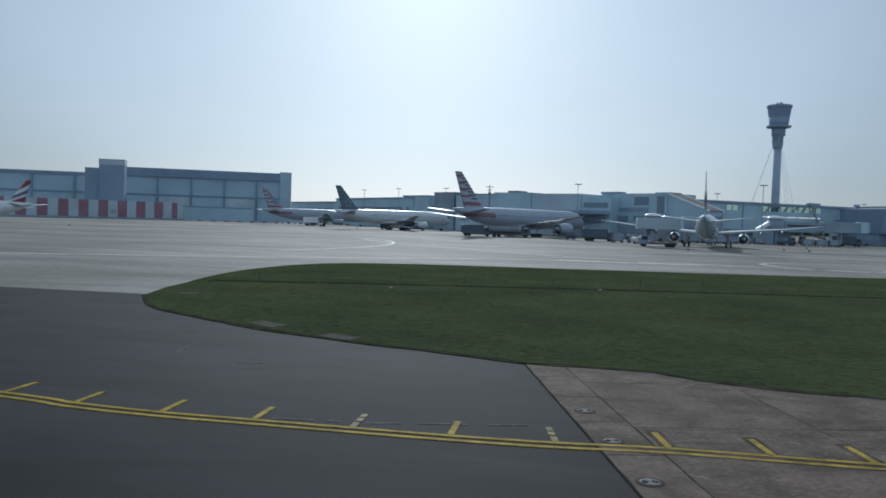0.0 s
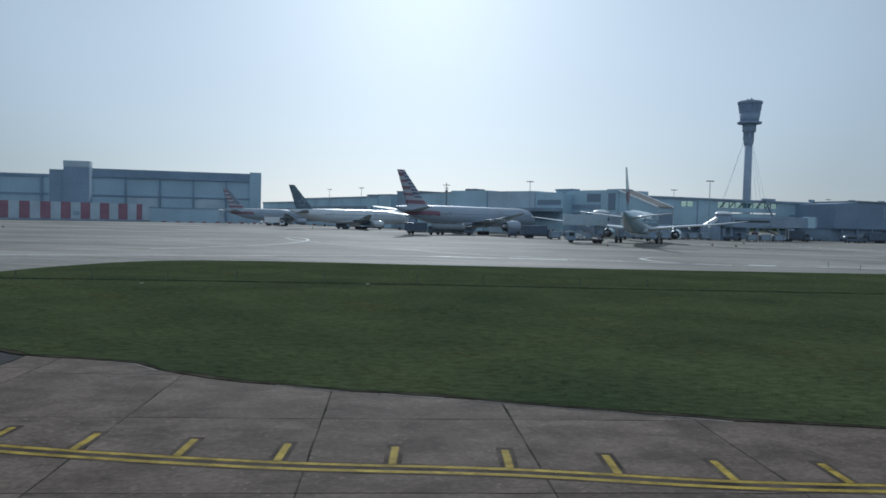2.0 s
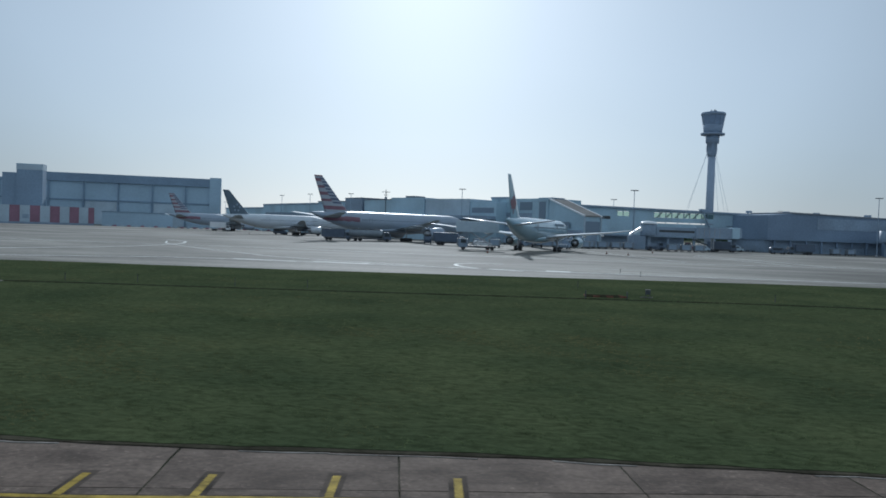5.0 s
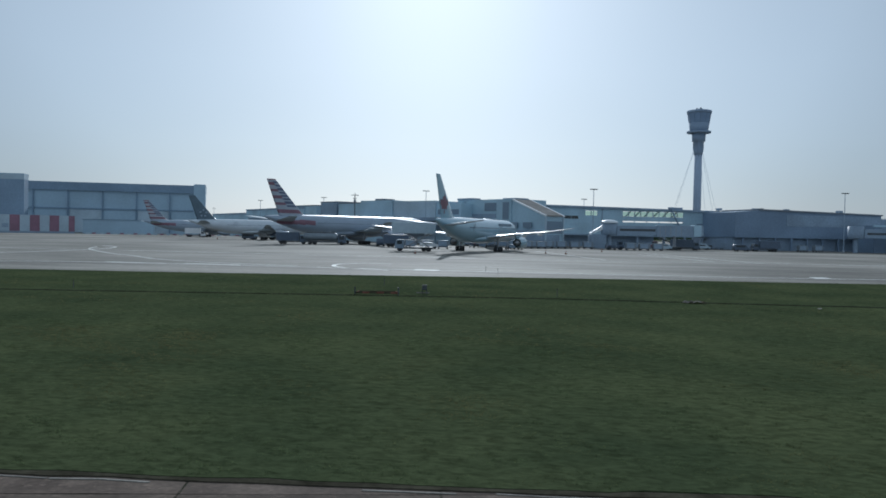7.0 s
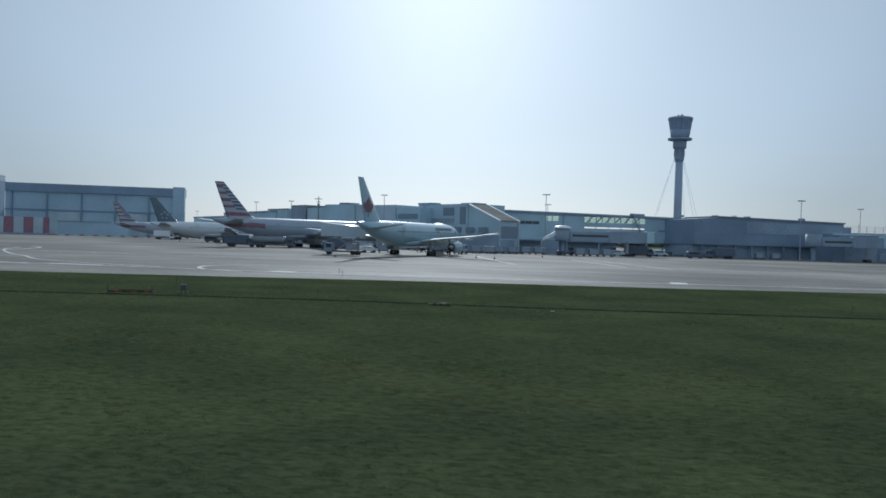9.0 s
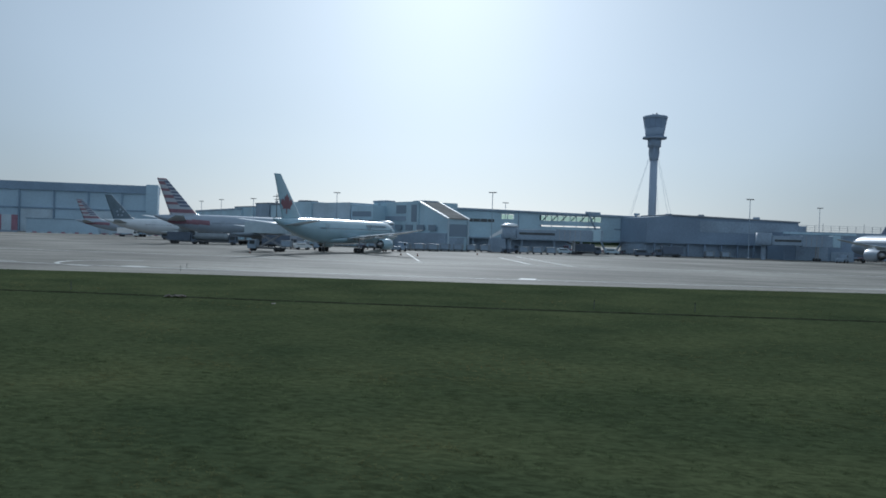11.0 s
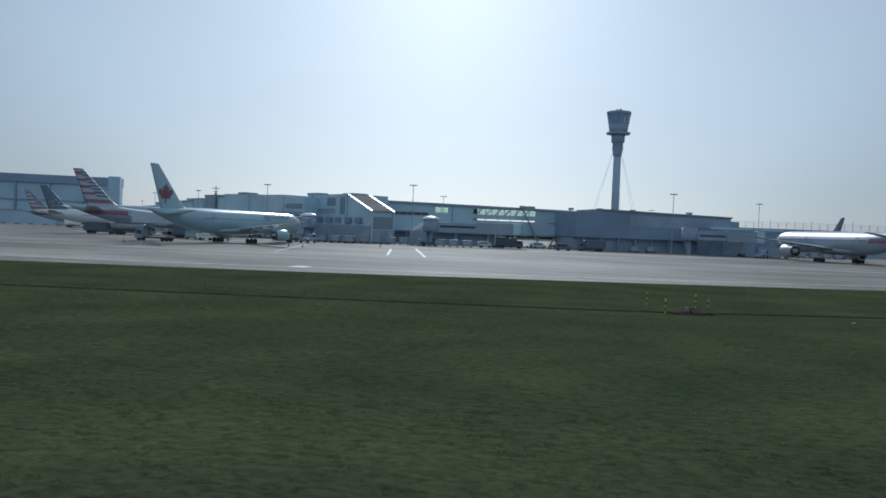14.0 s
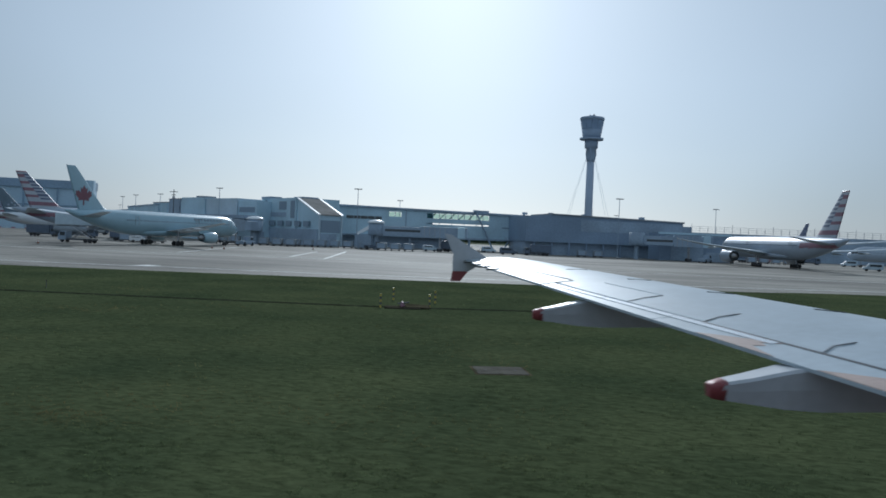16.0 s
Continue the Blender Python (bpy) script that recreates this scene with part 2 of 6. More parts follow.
M = {
    "asphalt": mat("asphalt", (0.025, 0.026, 0.03), 0.85, var=0.2, scale=0.12, fine=30, bump=0.35, tint=(0.036, 0.035, 0.036), spec=0.12, stain=(0.12, 0.5, 0.7)),
    "apron": mat("apron_concrete", (0.228, 0.215, 0.188), 0.8, var=0.3, scale=0.03, fine=1.3, bump=0.1, tint=(0.268, 0.254, 0.224), spec=0.155, stain=(0.03, 0.15, 0.58)),
    "field": mat("distant_ground", (0.12, 0.13, 0.09), 0.95, var=0.3, scale=0.01, fine=0.4, bump=0.0, spec=0),
    "concrete": mat("taxiway_concrete", (0.14, 0.107, 0.087), 0.88, var=0.2, scale=0.7, fine=9, bump=0.5, tint=(0.152, 0.118, 0.096), island=0.1, spec=0.08, stain=(0.6, 0.9, 0.6), grain=0.55, specks=0.7),
    "soil": mat("turf_soil", (0.067, 0.088, 0.046), 1.0, var=0.16, scale=0.16, fine=5, bump=0.6, tint=(0.08, 0.095, 0.047), spec=0, stain=(2.2, 4.2, 0.6)),
    "verge": mat("worn_turf_edge", (0.08, 0.07, 0.045), 1.0, var=0.4, scale=0.8, fine=9, bump=0.6, spec=0),
    "edge_soil": mat("dark_edge_soil", (0.06, 0.055, 0.04), 1.0, var=0.4, scale=1.2, fine=9, bump=0.6, spec=0),
    "kerb": mat("pale_edge_concrete", (0.27, 0.25, 0.22), 0.9, var=0.35, scale=1.5, fine=14, bump=0.3, spec=0.1),
    "black_paint": mat("worn_black_paint", (0.05, 0.04, 0.033), 0.9, var=0.45, scale=1.1, fine=12, bump=0.2, tint=(0.085, 0.067, 0.054), spec=0.06),
    "worn_yellow": mat("worn_yellow_paint", (0.2, 0.165, 0.07), 0.75, var=0.5, scale=3, fine=20, bump=0.2, spec=0.15),
    "worn_white": mat("worn_white_paint", (0.2, 0.2, 0.19), 0.8, var=0.5, scale=3, fine=20, bump=0.2, spec=0.15),
    "cover": mat("weathered_cover_concrete", (0.066, 0.063, 0.05), 0.95, var=0.35, scale=1.2, fine=14, bump=0.3, spec=0.04),
    "wet_soil": mat("dark_wet_soil", (0.032, 0.037, 0.024), 1.0, var=0.4, scale=0.8, fine=9, bump=0.6, spec=0),
    "yellow": mat("yellow_road_paint", (0.395, 0.282, 0.05), 0.78, var=0.3, scale=1.8, fine=24, bump=0.15, spec=0.06, stain=(2.5, 4.0, 0.58)),
    "white_line": mat("white_road_paint", (0.66, 0.66, 0.63), 0.7, var=0.25, scale=0.5, fine=5, bump=0.1, spec=0.2),
    "white": mat("white_paint", (0.78, 0.79, 0.8), 0.4, var=0.05, scale=0.5, fine=12, bump=0.03),
    "aircraft_white": mat("aircraft_white_gloss", (0.62, 0.66, 0.7), 0.24, var=0.05, scale=0.25, fine=4, bump=0.0, coat=0.4),
    "aircraft_mint": mat("aircraft_pale_mint_gloss", (0.29, 0.425, 0.5), 0.24, var=0.05, scale=0.25, fine=4, bump=0.0, coat=0.4),
    # opaque pane colour, with the tower's painted haze blue in it
    "tower_glass": mat("tower_glass_haze_blue", (0.22, 0.29, 0.41), 0.5, var=0.1, scale=0.2, fine=2, bump=0.0, spec=0.2),
    "silver": mat("aircraft_silver_mica", (0.33, 0.385, 0.46), 0.42, metal=0.1, var=0.05, scale=0.25, fine=4, bump=0.0, coat=0.12),
    "wing_grey": mat("wing_grey_paint", (0.4, 0.455, 0.5), 0.5, var=0.1, scale=0.7, fine=9, bump=0.0, spec=0.35),
    "fairing": mat("fairing_grey_paint", (0.42, 0.44, 0.47), 0.35, var=0.08, scale=0.7, fine=9, bump=0.0, coat=0.2),
    "bare": mat("bare_aluminium", (0.72, 0.73, 0.74), 0.22, metal=0.9, var=0.08, scale=1, fine=14, bump=0.03),
    "red": mat("red_paint", (0.22, 0.05, 0.055), 0.55, var=0.08, scale=0.6, fine=12, bump=0.03),
    "rust": mat("rusty_red_steel", (0.16, 0.07, 0.05), 0.9, var=0.35, scale=3, fine=20, bump=0.1, spec=0.05),
    # tail red with the washing-out of distance haze mixed into it
    "dull_red": mat("haze_washed_red_paint", (0.225, 0.115, 0.148), 0.4, var=0.1, scale=0.6, fine=12, bump=0.03),
    "faded_letter": mat("faded_lettering_paint", (0.26, 0.32, 0.38), 0.4, var=0.1, scale=0.6, fine=12, bump=0.0),
    "leaf_red": mat("deep_red_tail_paint", (0.17, 0.072, 0.092), 0.4, var=0.1, scale=0.6, fine=12, bump=0.03),
    "tail_white": mat("tail_pale_grey", (0.38, 0.41, 0.46), 0.3, var=0.06, scale=0.5, fine=8, bump=0.02, coat=0.2),
    "cabin_glass": glass_mat("cabin_window_glass", (0.2, 0.23, 0.27), 0.2),
    "pale_steel": mat("worn_pale_steel", (0.21, 0.205, 0.19), 0.85, metal=0.0, var=0.4, scale=8, fine=40, bump=0.1, spec=0.08),
    "slope": mat("grey_brown_roof_panel", (0.28, 0.265, 0.25), 0.95, var=0.15, scale=0.3, fine=2, bump=0.05, spec=0.02),
    # navy and teal are brightened in the colour, as haze lifts far darks
    "navy": mat("haze_lifted_navy_paint", (0.1, 0.12, 0.195), 0.35, var=0.1, scale=0.6, fine=12, bump=0.03),
    "green_navy": mat("haze_lifted_teal_paint", (0.11, 0.155, 0.195), 0.35, var=0.1, scale=0.6, fine=12, bump=0.03),
    "rubber": mat("tyre_rubber", (0.035, 0.035, 0.037), 0.8, var=0.2, scale=2, fine=30, bump=0.1),
    "steel": mat("galvanised_steel", (0.35, 0.36, 0.38), 0.45, metal=0.6, var=0.15, scale=1.5, fine=20, bump=0.05),
    "dark_steel": mat("dark_steel", (0.085, 0.092, 0.1), 0.5, metal=0.3, var=0.2, scale=1, fine=15, bump=0.05),
    "glass": glass_mat("dark_window_glass", (0.04, 0.05, 0.06)),
    # far windows, lifted towards blue by haze painted into the colour
    "dull_glass": glass_mat("dull_glass_haze_lifted", (0.2, 0.26, 0.33), 0.55),
    # red paled towards purple: distance haze painted into the panel colour
    "screen_red": mat("haze_washed_red_panels", (0.28, 0.15, 0.2), 0.6, var=0.12, scale=0.2, fine=2, bump=0.05),
    "pane": clear_glass("clear_green_pane", (0.36, 0.5, 0.46)),
    # hangar and clad colours have distance haze mixed in: bluer and paler
    "hangar": mat("haze_blue_cladding", (0.37, 0.49, 0.59), 0.55, var=0.1, scale=0.05, fine=0.9, bump=0.05),
    "hangar_dark": mat("dark_haze_blue_cladding", (0.22, 0.3, 0.4), 0.55, var=0.12, scale=0.06, fine=1, bump=0.05),
    "clad": mat("grey_cladding_hazed_blue", (0.42, 0.56, 0.65), 0.5, var=0.14, scale=0.09, fine=1.5, bump=0.06),
    "clad_light": mat("pale_panels_hazed_blue", (0.44, 0.53, 0.6), 0.5, var=0.12, scale=0.1, fine=1.5, bump=0.06),
    "clad_dark": mat("dark_cladding_hazed_blue", (0.27, 0.34, 0.43), 0.55, var=0.18, scale=0.12, fine=1.6, bump=0.06),
    "pier": mat("slate_cladding_hazed_blue", (0.2, 0.265, 0.36), 0.55, var=0.16, scale=0.07, fine=1.5, bump=0.06),
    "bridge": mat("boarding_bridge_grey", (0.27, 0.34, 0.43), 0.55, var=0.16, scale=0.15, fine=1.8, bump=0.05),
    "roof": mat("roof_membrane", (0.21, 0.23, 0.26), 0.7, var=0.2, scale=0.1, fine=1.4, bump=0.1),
    # the tower's blue is aerial haze put into the base colour
    "tower": mat("tower_haze_blue", (0.27, 0.34, 0.45), 0.8, var=0.1, scale=0.1, fine=1.2, bump=0.03),
    "tower_light": mat("tower_shaft_haze_blue", (0.34, 0.41, 0.52), 0.8, var=0.08, scale=0.1, fine=1.2, bump=0.03),
    "blue": mat("blue_vehicle_paint", (0.09, 0.12, 0.17), 0.4, var=0.12, scale=0.8, fine=10, bump=0.03),
    "container": mat("container_aluminium", (0.22, 0.25, 0.28), 0.5, metal=0.2, var=0.16, scale=0.7, fine=8, bump=0.1),
    "orange": mat("orange_plastic", (0.38, 0.13, 0.06), 0.5, var=0.12, scale=3, fine=20, bump=0.05),
    "hi_yellow": mat("yellow_post_paint", (0.42, 0.33, 0.06), 0.5, var=0.12, scale=5, fine=30, bump=0.05),
    "primer": mat("tan_unpainted_composite", (0.4, 0.3, 0.26), 0.55, var=0.15, scale=2, fine=20, bump=0.04),
    "hedge": mat("distant_trees", (0.06, 0.085, 0.055), 0.95, var=0.3, scale=0.15, fine=1, bump=0.3, spec=0),
}


def grass_blade_mat():
    m = bpy.data.materials.new("grass_blades")
    m.use_nodes = True
    n, l = m.node_tree.nodes, m.node_tree.links
    b = n["Principled BSDF"]
    geo, ramp = n.new("ShaderNodeNewGeometry"), n.new("ShaderNodeValToRGB")
    tex, co, mix = n.new("ShaderNodeTexNoise"), n.new("ShaderNodeTexCoord"), n.new("ShaderNodeMix")
    tex.inputs["Scale"].default_value, tex.inputs["Detail"].default_value = 0.14, 5
    l.new(co.outputs["Object"], tex.inputs["Vector"])
    ramp.color_ramp.elements[0].color, ramp.color_ramp.elements[1].color = (0.045, 0.064, 0.033, 1), (0.072, 0.09, 0.043, 1)
    l.new(geo.outputs["Random Per Island"], ramp.inputs["Fac"])
    mix.data_type = "RGBA"
    mix.inputs["B"].default_value = (0.118, 0.088, 0.042, 1)
    rng = n.new("ShaderNodeMapRange")
    rng.inputs["From Min"].default_value, rng.inputs["From Max"].default_value, rng.inputs["To Max"].default_value = 0.48, 0.75, 0.75
    l.new(tex.outputs["Fac"], rng.inputs["Value"])
    l.new(rng.outputs["Result"], mix.inputs["Factor"])
    l.new(ramp.outputs["Color"], mix.inputs["A"])
    dif, trans, both = n.new("ShaderNodeBsdfDiffuse"), n.new("ShaderNodeBsdfTranslucent"), n.new("ShaderNodeMixShader")
    both.inputs[0].default_value = 0.55
    mp, st, sr, mul = n.new("ShaderNodeMapping"), n.new("ShaderNodeTexNoise"), n.new("ShaderNodeMapRange"), n.new("ShaderNodeHueSaturation")
    mp.inputs["Scale"].default_value, mp.inputs["Rotation"].default_value = (2.2, 4.2, 1), (0, 0, radians(-12))
    st.inputs["Scale"].default_value, st.inputs["Detail"].default_value, st.inputs["Roughness"].default_value, st.inputs["Distortion"].default_value = 1.0, 8, 0.68, 0.8
    l.new(co.outputs["Object"], mp.inputs["Vector"])
    l.new(mp.outputs["Vector"], st.inputs["Vector"])
    for key, val in (("From Min", 0.38), ("From Max", 0.62), ("To Min", 0.66), ("To Max", 1.5)):
        sr.inputs[key].default_value = val
    l.new(st.outputs["Fac"], sr.inputs["Value"])
    l.new(sr.outputs["Result"], mul.inputs["Value"])
    l.new(mix.outputs["Result"], mul.inputs["Color"])
    lift = n.new("ShaderNodeHueSaturation")
    lift.inputs["Value"].default_value = 1.7
    l.new(mul.outputs["Color"], lift.inputs["Color"])
    l.new(mul.outputs["Color"], dif.inputs["Color"])
    l.new(lift.outputs["Color"], trans.inputs["Color"])
    l.new(dif.outputs[0], both.inputs[1])
    l.new(trans.outputs[0], both.inputs[2])
    l.new(both.outputs[0], n["Material Output"].inputs["Surface"])
    n.remove(b)
    return m


M["blade"] = grass_blade_mat()


# ---- building blocks ----
def part(name, bm, material, parent=None, label="", kind="", smooth=False):
    """One bmesh as one mesh object under a thing or a part."""
    me = bpy.data.meshes.new(name)
    bmesh.ops.recalc_face_normals(bm, faces=bm.faces)
    if smooth:
        for f in bm.faces:
            f.smooth = True
    bm.to_mesh(me)
    bm.free()
    for mm in material if isinstance(material, (list, tuple)) else [material]:
        me.materials.append(mm)
    ob = new(name, me)
    ob.parent = parent
    return tagged(ob, label=label, kind=kind)


def thing(name, label, category, m=None, group="", kind=""):
    ob = new(name)
    ob.empty_display_size = 0.5
    if m is not None:
        ob.matrix_world = m
    return tagged(ob, label, category, group, kind)


def B():
    return bmesh.new()


def box(bm, x0, x1, y0, y1, z0, z1, bevel=0.0, mi=0):
    """An axis-aligned block with, if asked for, cut edges."""
    vs = [bm.verts.new((x, y, z)) for z in (z0, z1) for x, y in ((x0, y0), (x1, y0), (x1, y1), (x0, y1))]
    fs = [bm.faces.new([vs[i] for i in q]) for q in ((3, 2, 1, 0), (4, 5, 6, 7), (0, 1, 5, 4), (1, 2, 6, 5), (2, 3, 7, 6), (3, 0, 4, 7))]
    for f in fs:
        f.material_index = mi
    if bevel:
        bmesh.ops.bevel(bm, geom=list({e for f in fs for e in f.edges}), offset=bevel, segments=2, profile=0.6, affect="EDGES")
    return bm


def tube(bm, a, b, r0, r1=None, n=10, mi=0):
    """A tapered round bar from a to b."""
    a, b = Vector(a), Vector(b)
    r1 = r0 if r1 is None else r1
    ax = (b - a).normalized()
    u = ax.orthogonal().normalized()
    v = ax.cross(u)
    rings = [[bm.verts.new(p + (u * math.cos(k * math.tau / n) + v * math.sin(k * math.tau / n)) * r) for k in range(n)] for p, r in ((a, r0), (b, r1))]
    for k in range(n):
        bm.faces.new((rings[0][k], rings[0][(k + 1) % n], rings[1][(k + 1) % n], rings[1][k])).material_index = mi
    bm.faces.new(rings[0][::-1]).material_index = mi
    bm.faces.new(rings[1]).material_index = mi
    return bm


def loft(bm, rings, which=None, ends=True):
    """Skins a row of closed rings. which(centre, i, j) gives the material slot."""
    vs = [[bm.verts.new(p) for p in r] for r in rings]
    for i in range(len(vs) - 1):
        n = len(vs[i])
        for j in range(n):
            f = bm.faces.new((vs[i][j], vs[i][(j + 1) % n], vs[i + 1][(j + 1) % n], vs[i + 1][j]))
            f.smooth = True
            if which:
                f.material_index = which(f.calc_center_median(), i, j)
    if ends:
        bm.faces.new(vs[0][::-1])
        bm.faces.new(vs[-1])
    return bm


def spin(bm, profile, origin, axis="x", n=24, mi=0, ends=True):
    """Turns a profile of (along, radius) round an axis."""
    o = Vector(origin)
    rings = []
    for a, r in profile:
        ring = []
        for k in range(n):
            c, s = math.cos(k * math.tau / n) * r, math.sin(k * math.tau / n) * r
            ring.append(o + (Vector((a, c, s)) if axis == "x" else Vector((c, s, a)) if axis == "z" else Vector((c, a, s))))
        rings.append(ring)
    return loft(bm, rings, (lambda c, i, j: mi), ends)


def prism(bm, pts, depth, mi=0):
    """A flat outline pushed along a vector."""
    d = Vector(depth)
    lo = [bm.verts.new(p) for p in pts]
    hi = [bm.verts.new(Vector(p) + d) for p in pts]
    n = len(pts)
    fs = [bm.faces.new(lo[::-1]), bm.faces.new(hi)]
    fs += [bm.faces.new((lo[k], lo[(k + 1) % n], hi[(k + 1) % n], hi[k])) for k in range(n)]
    for f in fs:
        f.material_index = mi
    return bm


def facade_pose(x, y, degrees):
    """x along a facade, y into the building, z up."""
    return pose(x, y, 0, 0, 0, degrees)


# ---- ground ----
def smooth_line(pts, step):
    """A Catmull-Rom line through a few plan points."""
    out = []
    p = [Vector((*q, 0)) for q in pts]
    p = [p[0] * 2 - p[1]] + p + [p[-1] * 2 - p[-2]]
    for a, b, c, d in zip(p, p[1:], p[2:], p[3:]):
        n = max(1, int((c - b).length / step))
        for k in range(n):
            t = k / n
            out.append(0.5 * ((2 * b) + (c - a) * t + (2 * a - 5 * b + 4 * c - d) * t * t + (3 * b - a - 3 * c + d) * t ** 3))
    out.append(p[-2])
    return out


def ribbon(bm, line, width, z0, z1, shift=0.0, mi=0):
    """A thin painted or raised strip along a plan line."""
    left, right = [], []
    for k, p in enumerate(line):
        t = (line[min(k + 1, len(line) - 1)] - line[max(k - 1, 0)]).normalized()
        nrm = Vector((-t.y, t.x, 0))
        left.append(p + nrm * (shift + width / 2))
        right.append(p + nrm * (shift - width / 2))
    rows = [[bm.verts.new((q.x, q.y, z)) for q in side] for side, z in ((right, z0), (right, z1), (left, z1), (left, z0))]
    for k in range(len(line) - 1):
        for a, b in ((0, 1), (1, 2), (2, 3)):
            bm.faces.new((rows[a][k], rows[a][k + 1], rows[b][k + 1], rows[b][k])).material_index = mi
    return bm


def sheet(name, outline, z, material, label, thick=0.0):
    bm = B()
    f = bm.faces.new([bm.verts.new((x, y, z)) for x, y in outline])
    f.normal_update()
    if thick:
        side = bmesh.ops.extrude_face_region(bm, geom=[f])
        bmesh.ops.translate(bm, verts=[v for v in side["geom"] if isinstance(v, bmesh.types.BMVert)], vec=(0, 0, -thick))
    bmesh.ops.triangulate(bm, faces=[q for q in bm.faces if len(q.verts) > 4], ngon_method="EAR_CLIP")
    return tagged(part(name, bm, material), label, "ground", kind="structure")


sheet("ground", [(-2500, -1500), (2500, -1500), (2500, 3500), (-2500, 3500)], -0.06, M["field"], "flat airfield ground reaching to the horizon")
sheet("apron", [(-700, -40), (-220, 8), (600, 30), (600, 640), (-700, 640)], -0.02, M["apron"], "pale grey concrete parking apron with dark stains")
sheet("taxiway", [(-220, -60), (260, -20), (260, 60), (40, 40), (0, 44), (-22.8, 37.9), (-220, 33)], -0.012, M["asphalt"], "dark grey asphalt taxiway with faint tyre marks")

GRASS_NEAR = [(-22.6, 37.2), (-19.4, 32.8), (-16.0, 30.5), (-14.2, 29.4), (-11.9, 28.1), (-9.2, 27.05), (-7.1, 26.3), (-4.3, 25.5), (-1.5, 24.5), (0.2, 24.5), (2.4, 24.3), (3.6, 23.55), (6.4, 22.8), (9.5, 22.55), (12.8, 22.45), (15.9, 22.2), (18.8, 22.05), (21.4, 22.15), (24.4, 22.1), (26.9, 22.1), (30.5, 22.55), (36.6, 23.7), (44.6, 24.7), (53.0, 25.82), (57.2, 26.45), (75, 28.8), (100, 32), (140, 37), (200, 46)]
GRASS_FAR = [(230, 146), (161, 124), (143, 115), (114, 104.8), (80, 95), (56.5, 90.4), (30, 83.6), (15, 80), (0, 77.2), (-10, 75.8), (-18, 73.8), (-23, 70.9), (-25.5, 65.3), (-26.3, 58.5), (-26.0, 52.8), (-25, 47.2), (-23.9, 41.8)]
near_line, far_line = smooth_line(GRASS_NEAR, 0.8), smooth_line(GRASS_FAR, 2.0)
rim = near_line + far_line
jit = random.Random(3)
rim = [(p.x + jit.uniform(-0.09, 0.09), p.y + jit.uniform(-0.09, 0.09)) for p in rim]
turf = sheet("turf", rim, 0.03, M["soil"], "mown green and brownish grass strip beside the taxiway", 0.09)


def in_turf(x, y):
    inside, j = False, len(rim) - 1
    for i in range(len(rim)):
        (xi, yi), (xj, yj) = rim[i], rim[j]
        if (yi > y) != (yj > y) and x < (xj - xi) * (y - yi) / (yj - yi) + xi:
            inside = not inside
        j = i
    return inside


def grass(count, x0, x1, y0, y1, size, seed):
    """Tufts of three bent blades each, as corner triples."""
    rnd = np.random.default_rng(seed)
    xs, ys = rnd.uniform(x0, x1, count * 3), rnd.uniform(y0, y1, count * 3)
    lo = np.interp(xs, [p.x for p in near_line], [p.y for p in near_line])
    top = sorted(((p.x, p.y) for p in far_line if p.y > 58))
    hi = np.interp(xs, [p[0] for p in top], [p[1] for p in top])
    keep = (ys > lo + 0.05) & (ys < hi - 0.05) & (xs > -26)
    left = xs < -15
    keep[left] &= np.array([in_turf(x, y) for x, y in zip(xs[left], ys[left])])
    xs, ys = np.repeat(xs[keep][:count], 3), np.repeat(ys[keep][:count], 3)
    n = len(xs)
    # taller clumps, a few hands wide
    clump = np.sin(xs * 5.1 + 1.7 * np.sin(ys * 3.3)) * np.sin(ys * 6.3 + 1.9 * np.sin(xs * 2.7)) + 0.6 * np.sin(xs * 1.3 + ys * 1.9 + 2 * np.sin(ys * 0.7))
    h = size * np.repeat(rnd.uniform(0.5, 1.5, n // 3), 3) * np.clip(0.9 + 0.75 * clump, 0.25, 2.2)
    a, lean, w = rnd.uniform(0, math.tau, n), rnd.uniform(0.1, 0.9, n) * h, size * rnd.uniform(0.12, 0.3, n)
    bx, by = xs + rnd.normal(0, size * 0.6, n), ys + rnd.normal(0, size * 0.6, n)
    c, s = np.cos(a), np.sin(a)
    z = np.full(n, 0.026)
    return np.stack([np.stack([bx - s * w, by + c * w, z], 1), np.stack([bx + s * w, by - c * w, z], 1), np.stack([bx + c * lean, by + s * lean, z + h], 1)], 1).reshape(-1, 3)


gv = np.concatenate([grass(*q) for q in ((330000, -26, 150, 21, 44, 0.026, 5), (90000, -26, 175, 40, 66, 0.042, 6), (30000, -26, 190, 60, 130, 0.06, 7))])
gme = bpy.data.meshes.new("grass")
gme.vertices.add(len(gv))
gme.vertices.foreach_set("co", gv.astype(np.float32).ravel())
gme.loops.add(len(gv))
gme.loops.foreach_set("vertex_index", np.arange(len(gv), dtype=np.int32))
gme.polygons.add(len(gv) // 3)
gme.polygons.foreach_set("loop_start", np.arange(0, len(gv), 3, dtype=np.int32))
gme.update(calc_edges=True)
gme.materials.append(M["blade"])
tagged(new("grass", gme), "short mown grass with brown dry patches", "grass", kind="stuff")

# dark uneven soil strip where the turf meets the pavement
edge_rnd = random.Random(8)
edge_line = [p + Vector((0, edge_rnd.uniform(-0.07, 0.05), 0)) for p in near_line]
tagged(part("turf_edge", ribbon(B(), edge_line, 0.26, 0.0, 0.02, -0.06), M["edge_soil"]), "dark soil edge where turf meets concrete", "ground", kind="structure")
lip = thing("pavement_lip", "pale broken concrete lip along the grass edge", "kerb", kind="structure")
k = 0
